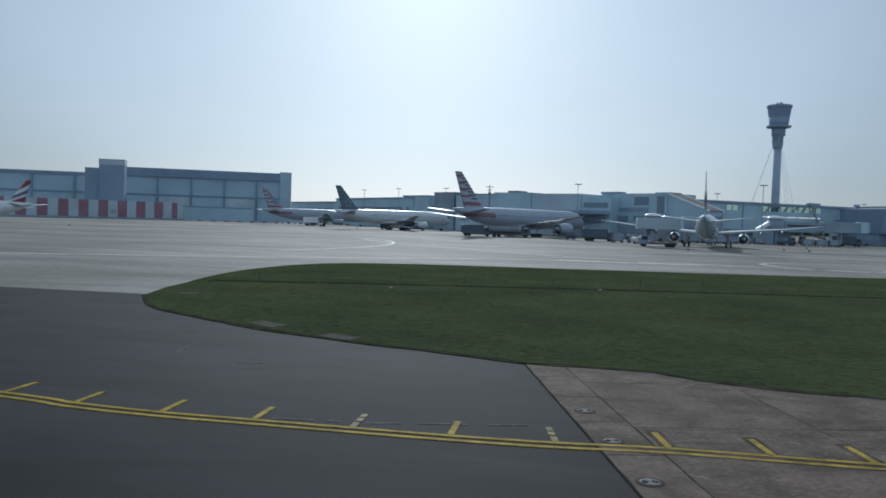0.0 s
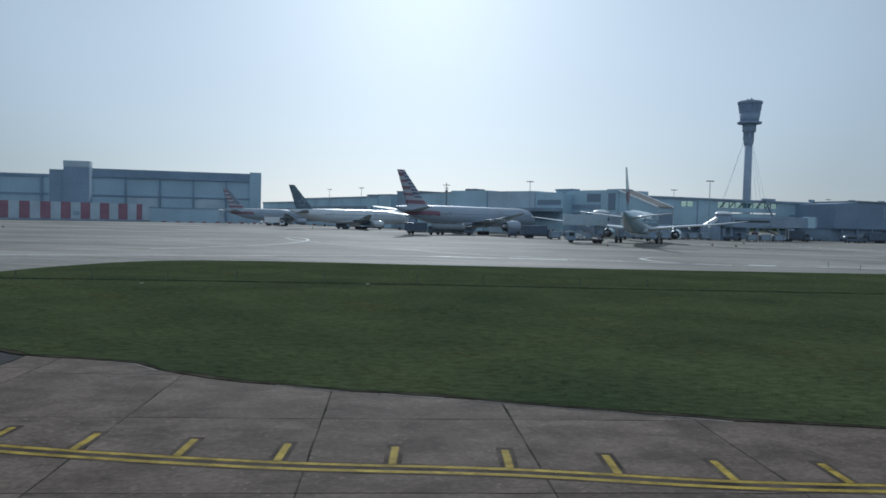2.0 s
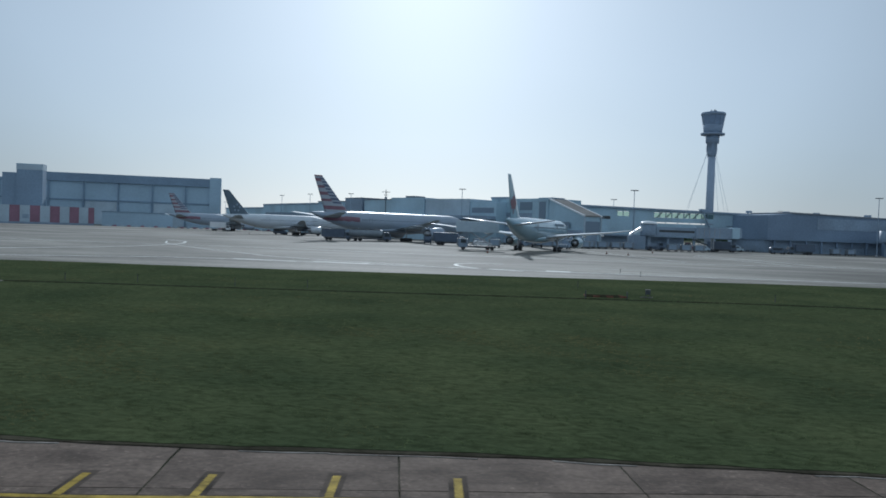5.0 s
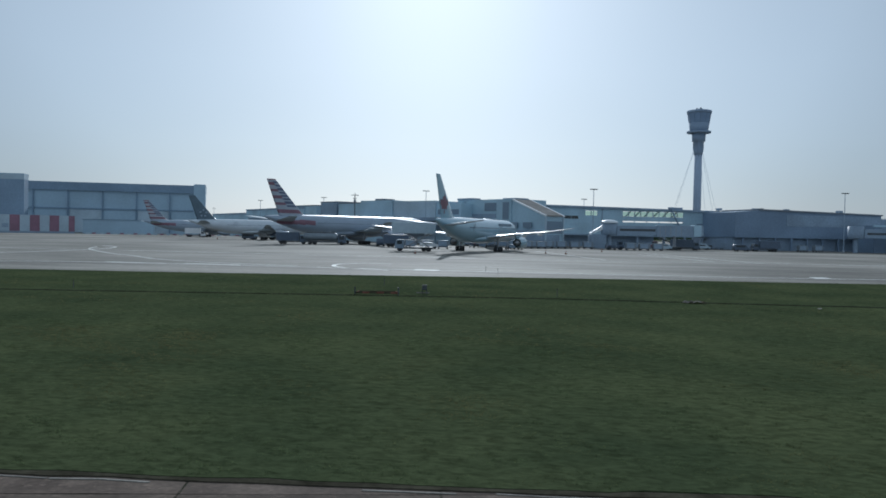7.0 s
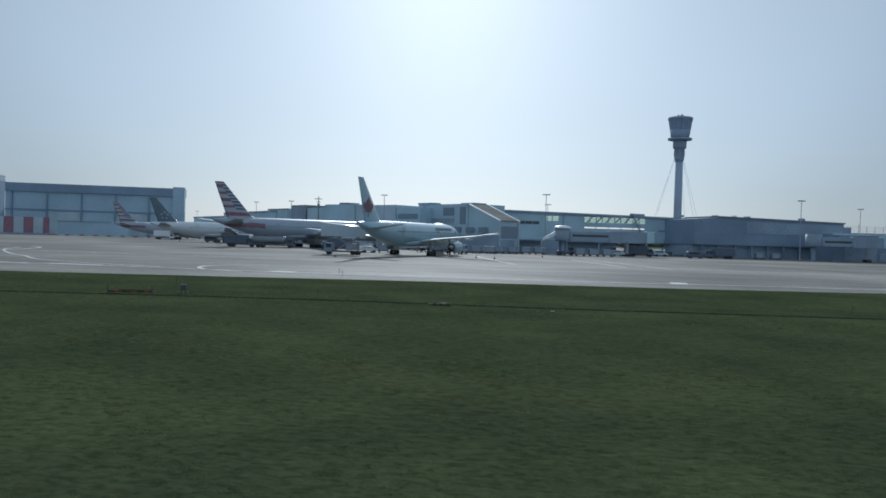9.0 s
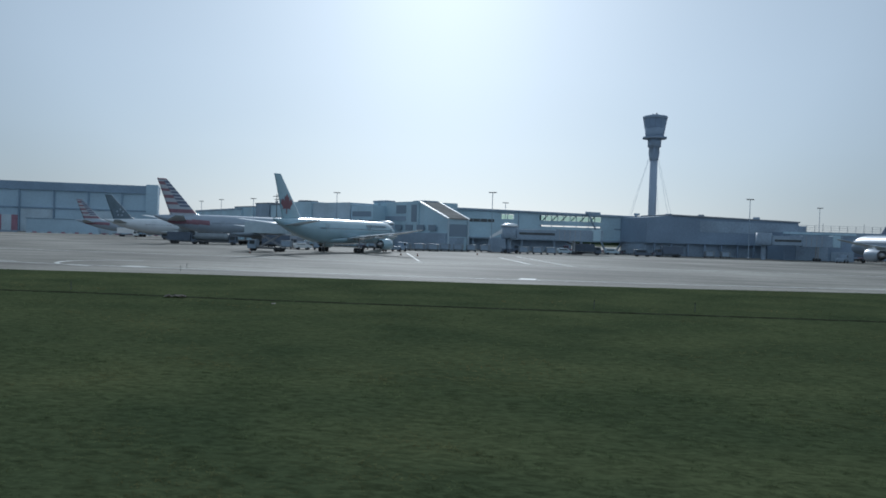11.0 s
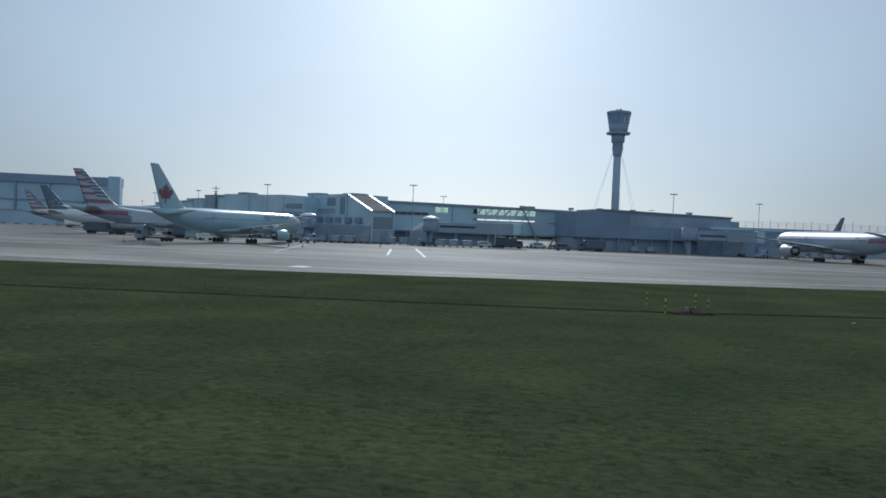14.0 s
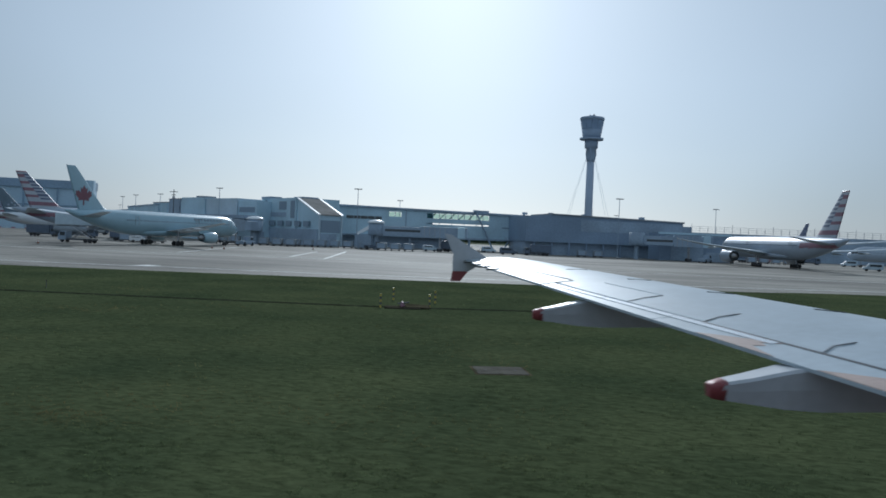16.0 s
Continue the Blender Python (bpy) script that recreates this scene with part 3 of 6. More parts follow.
while k < len(edge_line) - 8:
    n = edge_rnd.choice((1, 2, 3))
    if 0 < edge_line[k].x < 62:
        part("lip_piece", ribbon(B(), [p + Vector((0, edge_rnd.uniform(-0.015, 0.015), 0)) for p in edge_line[k:k + n + 1]], edge_rnd.uniform(0.02, 0.055), 0.0, 0.014, edge_rnd.uniform(-0.33, -0.26)), M["kerb"], lip)
    k += n + edge_rnd.choice((0, 1, 2, 4))

# double yellow line with short side bars, on a blackened ground
YELLOW = smooth_line([(-40, 19.6), (-25, 17.3), (-13.4, 16.0), (-11.2, 15.6), (-8.9, 15.43), (-6.7, 15.43), (-4.6, 15.44), (-2.4, 15.46), (-0.2, 15.58), (2.05, 15.85), (6.0, 15.94), (9.95, 16.24), (14.1, 16.9), (18.1, 17.22), (22.0, 17.9), (26.1, 18.46), (30.4, 19.25), (35, 20.4), (42, 21.8), (50, 22.7), (60, 23.4)], 0.5)
marking = thing("taxiway_marking", "double yellow painted line with short side bars", "road marking", kind="structure")
for off in (-0.16, 0.16):
    part("yellow_line", ribbon(B(), YELLOW, 0.135, -0.012, 0.008, off), M["yellow"], marking)
part("black_border", ribbon(B(), [p for p in YELLOW if p.x > 1.1], 0.58, -0.012, 0.004), M["black_paint"], marking)
for x in (-13.39, -11.22, -8.95, -6.75, -4.52, -2.4, -0.2, 2.06, 4.06, 5.97, 8.02, 9.91, 12.0, 14.12, 16.05, 18.07, 20.08, 22.07, 24.0, 26.17, 28.31, 30.4, 32.5, 34.6, 36.7):
    n = next(i for i, p in enumerate(YELLOW) if p.x > x)
    a, b = YELLOW[n - 1], YELLOW[n]
    p = a.lerp(b, (x - a.x) / (b.x - a.x))
    lean = Vector((-0.03 if x < -1 else -0.19, 1, 0)).normalized()
    worn = x in (-4.52, -0.2)
    for lo, hi in ((0.2, 0.62), (0.7, 0.98), (1.06, 1.34)) if worn else ((0.2, 1.34),):
        part("side_bar", ribbon(B(), [p + lean * lo, p + lean * hi], 0.145, -0.012, 0.008), M["worn_yellow" if worn else "yellow"], marking)
    if x > 1:
        part("black_border", ribbon(B(), [p + lean * 0.3, p + lean * 1.5], 0.34, -0.012, 0.0035), M["black_paint"], marking)
dashes = thing("worn_dash_marking", "worn thin white dashes on the asphalt", "road marking", kind="structure")
for a, b in (((-6.43, 15.85), (-5.5, 15.97)), ((-5.2, 16.0), (-4.9, 16.02)), ((-4.34, 16.06), (-3.6, 16.27)), ((-3.27, 16.37), (-2.2, 16.6)), ((-1.8, 16.7), (-0.9, 16.95)), ((-10.05, 21.6), (-9.18, 21.7)), ((-12.48, 22.54), (-12.71, 23.75)), ((2.7, 21.9), (3.5, 23.1)), ((-14.4, 26.6), (-14.1, 26.66))):
    part("dash", ribbon(B(), [Vector((*a, 0)), Vector((*b, 0))], 0.028, -0.012, 0.003), M["worn_white"], dashes)

# apron paint
apron_paint = thing("apron_marking", "white painted guide lines on the apron", "road marking", kind="structure")
for pts, w in (
    ([(-60, 62), (-38, 74), (-24, 82.5), (-13.8, 90.2), (-7.7, 93.8), (10, 96.8), (35, 97.6), (55, 100), (73, 102.6), (86, 106), (99, 108.6), (121, 116), (165, 134), (240, 170)], 0.45),
    ([(-120, 128), (-60, 133), (-22, 137), (28, 140), (57.5, 144), (71, 149), (86, 154), (107, 157), (150, 163), (200, 175)], 0.45),
    ([(-50, 163), (-43, 157), (-38.9, 150), (-35.4, 141), (-32.8, 127), (-33.0, 112), (-38, 92)], 0.5),
    ([(-45, 153.8), (-36, 139), (-20.5, 122.5), (-12.5, 116), (-3, 107), (8, 101.8), (20, 99)], 0.4),
    ([(28, 112), (24.1, 110.5), (22.6, 107), (23.5, 102), (26.6, 97.6), (32, 95.8)], 0.5),
    ([(56.3, 150), (40, 205)], 0.4), ([(64, 196), (75, 155)], 0.5), ([(66.6, 209), (82.5, 152)], 0.5),
):
    part("white_line", ribbon(B(), smooth_line(pts, 2.5), w, -0.02, -0.006), M["white_line"], apron_paint)
for x, y, w, h in ((35.8, 98.2, 2.8, 1.9), (79.2, 105.6, 1.8, 3.0), (1, 96, 8, 1.0), (10, 97.5, 7, 0.8)):
    part("white_bar", box(B(), x - w / 2, x + w / 2, y - h / 2, y + h / 2, -0.02, -0.004), M["white_line"], apron_paint)

# slot drain through the turf
DITCH = smooth_line([(-24, 47), (-12, 50.5), (4, 54.5), (20, 57.8), (50, 64.2), (67, 66), (87, 69), (113.5, 73.6), (125.3, 77.4), (170, 92)], 2.0)
drain = thing("slot_drain", "shallow dark drainage channel through the grass", "drain", kind="structure")
part("channel", ribbon(B(), DITCH, 0.75, 0.025, 0.045), M["wet_soil"], drain)


# ---- aircraft ----
def ring_at(x, w, h, zc, n=48):
    return [Vector((x, w * math.cos(k * math.tau / n), zc + h * math.sin(k * math.tau / n))) for k in range(n)]


FOIL = [(1.0, 0.0), (0.78, 0.035), (0.5, 0.062), (0.25, 0.064), (0.08, 0.042), (0.0, 0.0), (0.08, -0.028), (0.25, -0.042), (0.5, -0.036), (0.78, -0.012)]


def wing_ring(y, x_le, chord, z, thick):
    return [Vector((x_le - u * chord, y, z + v * chord * thick / 0.106)) for u, v in FOIL]


def fin_ring(z, x_le, chord, thick):
    half = [(1.0, 0.0), (0.9, 0.01), (0.8, 0.02), (0.72, 0.026), (0.64, 0.032), (0.56, 0.038), (0.48, 0.042), (0.4, 0.045), (0.32, 0.044), (0.24, 0.042), (0.16, 0.037), (0.08, 0.027), (0.03, 0.015), (0.0, 0.0)]
    loop = half + [(u, -v) for u, v in half[-2:0:-1]]
    return [Vector((x_le - u * chord, v * chord * thick / 0.09, z)) for u, v in loop]


KINDS = {
    "767": dict(L=54.9, nose=27.4, w=2.52, h=2.7, zc=4.85, span=47.6, root=8.6, fin=15.9, ey=7.9, ed=1.36, el=4.6, ex=8.8, gear=4.65, base=22.8, wheels=4),
    "777": dict(L=63.7, nose=31.8, w=3.1, h=3.1, zc=5.6, span=60.9, root=11, fin=18.6, ey=9.6, ed=1.95, el=6.2, ex=11.5, gear=5.5, base=25.9, wheels=6),
    "777L": dict(L=73.9, nose=37.0, w=3.1, h=3.1, zc=5.6, span=62.5, root=11.5, fin=19.3, ey=9.6, ed=2.0, el=6.4, ex=12.0, gear=5.5, base=31.2, wheels=6),
    "320": dict(L=37.6, nose=17.5, w=1.98, h=2.07, zc=3.9, span=34.1, root=6.2, fin=11.8, ey=5.75, ed=1.05, el=3.4, ex=5.2, gear=3.8, base=12.6, wheels=2),
}


def airliner(kind, label, m, body, tail_slots, tail_which, body_slots=(), body_which=None, wing="wing_grey", leaf=False, stars=False):
    """A parked twin-jet; x to the nose, origin on the ground between the main gear."""
    k = KINDS[kind]
    L, w, h, zc = k["L"], k["w"], k["h"], k["zc"]
    D, x_n, x_t = 2 * h, k["nose"], k["nose"] - k["L"]
    root = thing("airliner", label, "airplane", m, "parked airliners")
    # fuselage
    rings = []
    taper = 0.33 * L
    for e in np.linspace(0, 1, 33):
        f = float(np.interp(e, (0, 0.04, 0.12, 0.22, 0.34, 0.48, 0.64, 0.82, 1.0), (0.06, 0.13, 0.25, 0.38, 0.53, 0.69, 0.83, 0.95, 1.0)))
        rings.append(ring_at(x_t + e * taper, w * f, h * f, zc + (1 - f) * h * 0.78))
    mid0, mid1 = x_t + taper, x_n - 1.35 * D
    rings += [ring_at(mid0 + (mid1 - mid0) * q / 10, w, h, zc) for q in range(1, 10)]
    for d, f, o in ((1.35, 1, 0), (1.0, 0.97, -0.012), (0.75, 0.9, -0.035), (0.55, 0.8, -0.06), (0.38, 0.68, -0.09), (0.22, 0.51, -0.125), (0.1, 0.33, -0.15), (0.03, 0.17, -0.165), (0.0, 0.05, -0.17)):
        rings.append(ring_at(x_n - d * D, w * f, h * f, zc + o * D))

    def which(c, i, j):
        d = (x_n - c.x) / D
        if 0.3 < d < 0.56 and 0.02 * D < c.z - zc < 0.24 * D:
            return 1
        return body_which(c, k) if body_which else 0

    fus = part("fuselage", loft(B(), rings, which), [M[body], M["glass"], *[M[s] for s in body_slots]], root)
    # cabin windows, one small proud oblong each
    bm = B()
    zw = zc + 0.1 * D
    yw = w * math.sqrt(1 - ((zw - zc) / h) ** 2)
    x = mid0 - 0.18 * L * 0.4
    while x < mid1 + 0.2 * D:
        for s in (1, -1):
            box(bm, x - 0.11, x + 0.11, s * yw - 0.03, s * yw + 0.03, zw - 0.15, zw + 0.15)
        x += 0.56
    part("window_row", bm, M["cabin_glass"], fus, kind="stuff")
    for dx in (x_n - 1.05 * D, mid0 + 0.34 * L, mid0 - 0.02 * L):
        for s in (1, -1):
            bm = B()
            yd = w * 0.985
            for a, b, c, d in ((-0.55, -0.48, -0.35, 1.5), (0.48, 0.55, -0.35, 1.5), (-0.55, 0.55, 1.44, 1.5)):
                box(bm, dx + a, dx + b, s * yd - 0.05, s * yd + 0.05, zc + c, zc + d)
            part("door_seam", bm, M["wing_grey"], fus)
    # wings
    half = k["span"] / 2
    xr = 0.36 * k["root"] + 0.075 * L
    for s in (1, -1):
        st = [(0.0, xr + 1.2, k["root"] * 1.15, zc - 0.62 * h, 0.13), (w * 0.95, xr, k["root"], zc - 0.6 * h, 0.12),
              (half * 0.36, xr - half * 0.2, k["root"] * 0.62, zc - 0.5 * h + half * 0.02, 0.11),
              (half * 0.7, xr - half * 0.41, k["root"] * 0.4, zc - 0.5 * h + half * 0.05, 0.1),
              (half * 0.96, xr - half * 0.575, k["root"] * 0.22, zc - 0.5 * h + half * 0.083, 0.09), (half, xr - half * 0.62, k["root"] * 0.1, zc - 0.5 * h + half * 0.088, 0.07)]
        wg = part("wing", loft(B(), [wing_ring(s * y, xl, c, z, t) for y, xl, c, z, t in st]), M[wing], root)
        for q in (0.3, 0.48, 0.66):
            y = s * half * q
            xl, z = xr - half * 0.58 * q, zc - 0.56 * h + half * 0.075 * q * q
            part("flap_fairing", spin(B(), [(-k["root"] * 0.62, 0.03), (-k["root"] * 0.5, 0.2), (-k["root"] * 0.3, 0.3), (-k["root"] * 0.1, 0.2), (0, 0.03)], (xl - k["root"] * 0.1, y, z), n=10), M[wing], wg)
        # tailplane
        ts = 0.39 * half
        tz = zc + 0.3 * h
        st = [(0.2, x_t + 0.155 * L, 0.1 * L, tz, 0.1), (ts * 0.5, x_t + 0.105 * L, 0.07 * L, tz + 0.06 * ts, 0.09), (ts, x_t + 0.055 * L, 0.04 * L, tz + 0.12 * ts, 0.08)]
        part("tailplane", loft(B(), [wing_ring(s * y, xl, c, z, t) for y, xl, c, z, t in st]), M[wing], root)
        # engine
        ex, ey, r, el = k["ex"], s * k["ey"], k["ed"], k["el"]
        ez = r + 0.75
        nac = part("engine", spin(B(), [(ex - el, r * 0.72), (ex - el * 0.7, r * 0.9), (ex - el * 0.35, r), (ex - el * 0.1, r * 0.98), (ex, r * 0.88), (ex - 0.05, r * 0.8), (ex - el * 0.12, r * 0.8)], (0, ey, ez), ends=False), M[body], root)
        part("fan", spin(B(), [(ex - el * 0.13, 0.02), (ex - el * 0.128, r * 0.8)], (0, ey, ez), ends=False), M["dark_steel"], nac)
        part("intake_lip", spin(B(), [(ex - 0.25, r * 0.955), (ex + 0.02, r * 0.89), (ex + 0.02, r * 0.82), (ex - 0.2, r * 0.79)], (0, ey, ez), ends=False), M["bare"], nac)
        part("exhaust_cone", spin(B(), [(ex - el * 1.32, r * 0.08), (ex - el * 1.12, r * 0.36), (ex - el * 0.95, r * 0.5), (ex - el * 0.8, r * 0.52)], (0, ey, ez)), M["steel"], nac)
        part("pylon", prism(B(), [(ex - el * 0.2, ey - 0.2, ez + r * 0.9), (ex - el * 1.15, ey - 0.2, ez + r * 0.6), (ex - el * 1.4, ey - 0.2, zc - 0.4 * h), (ex - el * 0.75, ey - 0.2, zc - 0.36 * h)], (0, 0.4, 0)), M[body], root)
        # main gear
        gy = s * k["gear"]
        rw = 0.58 if kind != "320" else 0.55
        gear = part("main_gear", tube(tube(B(), (0, gy, rw), (0.1, gy, zc - 0.6 * h), 0.17, 0.22), (1.4, gy * 0.8, zc - 0.6 * h), (0, gy, 1.4), 0.1), M["steel"], root)
        rows = {2: (0,), 4: (-0.72, 0.72), 6: (-1.45, 0, 1.45)}[k["wheels"]]
        for xw in rows:
            for yw2 in (-0.52, 0.52):
                part("wheel", spin(B(), [(-0.2, rw * 0.5), (-0.2, rw * 0.9), (-0.12, rw), (0.12, rw), (0.2, rw * 0.9), (0.2, rw * 0.5)], (xw, gy + yw2, rw), "y", 18), M["rubber"], gear)
        if len(rows) > 1:
            part("bogie_beam", tube(B(), (rows[0], gy, rw), (rows[-1], gy, rw), 0.13), M["steel"], gear)
    gx = k["base"]
    gear = part("nose_gear", tube(B(), (gx, 0, 0.45), (gx - 0.2, 0, zc - 0.8 * h), 0.1, 0.14), M["steel"], root)
    for yw2 in (-0.32, 0.32):
        part("wheel", spin(B(), [(-0.14, 0.22), (-0.14, 0.4), (-0.08, 0.46), (0.08, 0.46), (0.14, 0.4), (0.14, 0.22)], (gx, yw2, 0.46), "y", 16), M["rubber"], gear)
    # fin, in bands from root to tip
    z0, z1 = zc + 0.72 * h, k["fin"]
    slim = kind == "767"
    xa, xb = x_t + (0.195 if slim else 0.216) * L, x_t + (0.042 if slim else 0.055) * L          # leading edge at root and tip
    ca, cb = (0.135 if slim else 0.138) * L, (0.043 if slim else 0.044) * L
    n = 60
    rings = [fin_ring(z0 - 0.9, xa + 0.05 * L, ca + 0.05 * L, 0.09)]
    for q in range(n + 1):
        f = q / n
        rings.append(fin_ring(z0 + (z1 - z0) * f, xa + (xb - xa) * f + 0.02 * L * max(0, 0.12 - f) / 0.12, ca + (cb - ca) * f + 0.02 * L * max(0, 0.12 - f) / 0.12, 0.085))

    def fin_which(c, i, j):
        f = (c.z - z0) / (z1 - z0)
        le, ch = xa + (xb - xa) * f, ca + (cb - ca) * f
        return tail_which(f, (le - c.x) / ch)

    def fin_side(x, z, s):
        """A point on the fin's skin, s being the side."""
        f = (z - z0) / (z1 - z0)
        le_, ch = xa + (xb - xa) * f, ca + (cb - ca) * f
        v = np.interp((le_ - x) / ch, (0, 0.03, 0.08, 0.16, 0.24, 0.4, 0.56, 0.72, 0.9, 1.0), (0, 0.015, 0.027, 0.037, 0.042, 0.045, 0.038, 0.026, 0.01, 0))
        return Vector((x, s * (v * ch * 0.085 / 0.09 + 0.02), z))

    part("fin", loft(B(), rings, fin_which), [M[s] for s in tail_slots], root)
    if leaf:
        cx, cz, r = xa + (xb - xa) * 0.38 - ca * 0.42, z0 + (z1 - z0) * 0.36, 2.05
        out = [(0, 1.0), (0.22, 0.62), (0.42, 0.74), (0.36, 0.2), (0.66, 0.5), (0.74, 0.36), (1.0, 0.4), (0.88, 0.14), (1.0, 0.04), (0.58, -0.34), (0.62, -0.56), (0.08, -0.48), (0.08, -1.0)]
        out += [(-a, b) for a, b in out[::-1]][:-1]
        for s in (1, -1):
            bm = B()
            prism(bm, [fin_side(cx + a * r, cz + b * r, s) for a, b in out], (0, s * 0.03, 0))
            part("tail_emblem", bm, M["leaf_red"], root, "plain red leaf-shaped emblem")
        for s in (1, -1):
            for q in range(9):
                zt = zc + 0.52 * h
                yt = w * math.sqrt(1 - ((zt - zc) / h) ** 2)
                part("name_bar", box(B(), 0.15 * L + q * 1.2, 0.15 * L + q * 1.2 + 0.6, s * yt - 0.2, s * yt + 0.03, zt - 0.32, zt + 0.32), M["faded_letter"], fus, "faded grey-red bars of unreadable lettering")
    if stars:
        for s in (1, -1):
            for a in range(5):
                px, pz = xa - ca * 0.55 + 1.15 * math.cos(a * math.tau / 5 + 0.3) - 1.2, z0 + (z1 - z0) * 0.3 + 1.15 * math.sin(a * math.tau / 5 + 0.3)
                bm = B()
                prism(bm, [fin_side(px + 0.52 * r2 * math.cos(q * math.tau / 10), pz + 0.52 * r2 * math.sin(q * math.tau / 10), s) for q, r2 in zip(range(10), (1, 0.42) * 5)], (0, s * 0.03, 0))
                part("tail_emblem", bm, M["silver"], root, "plain pale star emblem")
    part("belly_fairing", loft(B(), [ring_at(x, w * f, h * 0.42 * f, zc - 0.72 * h, 18) for x, f in ((-0.2 * L, 0.2), (-0.13 * L, 0.75), (-0.02 * L, 0.95), (0.1 * L, 0.9), (0.17 * L, 0.6), (0.21 * L, 0.15))]), M[body], root)
    return root


def stripes(f, u):
    """Red bars behind, thinner staggered navy bars ahead, on a pale ground."""
    if f > 0.965:
        return 0
    if f < 0.27:
        return 0 if 0.1 < f < 0.2 else 2
    q = ((f - 0.27) / 0.175) % 1.0
    if u > 0.5:
        return 0 if 0.22 < q < 0.68 else 2
    return 1 if q < 0.3 or 0.5 < q < 0.8 else 2


def red_flash(c, k):
    x_t = k["nose"] - k["L"]
    e = (c.x - x_t) / k["L"]
    if 0.06 < e < 0.25 and 0.02 < (c.z - k["zc"]) / k["h"] < 0.45:
        return 2
    return 0


def waves(f, u):
    """Red, white and navy waves."""
    v = f * 3.2 - 0.9 * u
    return 0 if v > 1.75 else 1 if v > 1.05 else 2 if v > 0.45 else 1 if v > 0.1 else 0


plain = lambda f, u: 0
airliner("767", "white and pale mint twin-jet airliner with red leaf tail", pose(28.0, 190.4, 0, 0, 0, 79.9), "aircraft_mint", ["aircraft_mint"], plain, leaf=True, wing="aircraft_white")
H = math.radians(55)
airliner("777", "silver wide-body airliner with striped red and blue tail", pose(-37.4 + 30.5 * math.cos(H), 220.4 + 30.5 * math.sin(H), 0, 0, 0, 55), "silver", ["dull_red", "navy", "tail_white"], stripes, ["dull_red"], red_flash)
H = math.radians(50)
airliner("767", "white airliner with dark teal tail and pale stars", pose(-90.3 + 27 * math.cos(H), 271.3 + 27 * math.sin(H), 0, 0, 0, 50), "aircraft_white", ["green_navy"], plain, stars=True)
H = math.radians(46)
airliner("767", "silver airliner with striped tail before the hangar", pose(-142 + 27 * math.cos(H), 324.4 + 27 * math.sin(H), 0, 0, 0, 46), "silver", ["dull_red", "navy", "tail_white"], stripes, ["dull_red"], red_flash)
airliner("777L", "long silver airliner with striped tail, nose to the pier", pose(175.2, 257.5, 0, 0, 0, 103.3), "silver", ["dull_red", "navy", "tail_white"], stripes, ["dull_red"], red_flash)
airliner("777", "airliner with dark blue tail on a far stand", pose(222.6 - 0.3 * 29, 432 + 0.95 * 29, 0, 0, 0, 108), "silver", ["navy"], plain)
airliner("767", "pale grey airliner parked beyond the striped one", pose(241, 333, 0, 0, 0, 184), "silver", ["silver"], plain)
airliner("320", "short-haul airliner with red, white and blue waves on its tail", pose(-170.4, 190, 0, 0, 0, 178), "aircraft_white", ["red", "aircraft_white", "navy"], waves)


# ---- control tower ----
tower = thing("control_tower", "tall slim control tower with flared glass cab, coloured haze blue", "tower", pose(116.1, 521.3, 0))
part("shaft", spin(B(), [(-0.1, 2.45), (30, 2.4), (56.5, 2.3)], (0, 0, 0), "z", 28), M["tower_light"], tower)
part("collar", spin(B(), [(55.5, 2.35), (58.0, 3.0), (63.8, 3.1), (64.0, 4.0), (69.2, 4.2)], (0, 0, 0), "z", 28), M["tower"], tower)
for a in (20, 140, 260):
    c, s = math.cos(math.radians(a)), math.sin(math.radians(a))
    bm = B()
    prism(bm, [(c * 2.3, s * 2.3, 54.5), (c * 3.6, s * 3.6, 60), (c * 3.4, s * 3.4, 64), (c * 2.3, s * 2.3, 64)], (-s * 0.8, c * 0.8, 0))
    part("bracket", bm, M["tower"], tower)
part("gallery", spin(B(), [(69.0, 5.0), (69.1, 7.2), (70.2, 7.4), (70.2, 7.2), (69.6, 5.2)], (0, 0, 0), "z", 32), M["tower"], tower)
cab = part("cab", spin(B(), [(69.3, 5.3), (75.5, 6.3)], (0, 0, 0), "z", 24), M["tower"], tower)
for a in range(12):
    t0, t1 = a * math.tau / 12 + 0.012, (a + 1) * math.tau / 12 - 0.012
    bm = B()
    q = [(math.cos(t) * r, math.sin(t) * r, z) for t, r, z in ((t0, 6.32, 75.6), (t1, 6.32, 75.6), (t1, 7.25, 81.4), (t0, 7.25, 81.4))]
    prism(bm, q, (-0.05 * math.cos(t0), -0.05 * math.sin(t0), 0))
    pn = part("window_pane", bm, M["tower_glass"], cab)
part("cab_core", spin(B(), [(75.5, 1.4), (81.4, 1.4)], (0, 0, 0), "z", 16), M["clad_dark"], cab)
part("cab_roof", spin(B(), [(81.3, 7.35), (82.7, 7.6), (83.1, 7.3), (83.5, 3.0), (84.2, 2.4)], (0, 0, 0), "z", 32), M["tower"], tower)
for x, y, hh in ((-1.5, 0, 84.9), (0.8, 0.6, 85.4), (1.2, -0.8, 84.7)):
    part("roof_antenna", tube(B(), (x, y, 83.8), (x, y, hh), 0.35, n=8), M["dark_steel"], tower)
for a in (30, 42, 150, 162, 270, 282):
    c, s = math.cos(math.radians(a)), math.sin(math.radians(a))
    part("stay_cable", tube(B(), (c * 2.6, s * 2.6, 59), (c * 21, s * 21, 0), 0.06, n=6), M["tower_light"], tower)

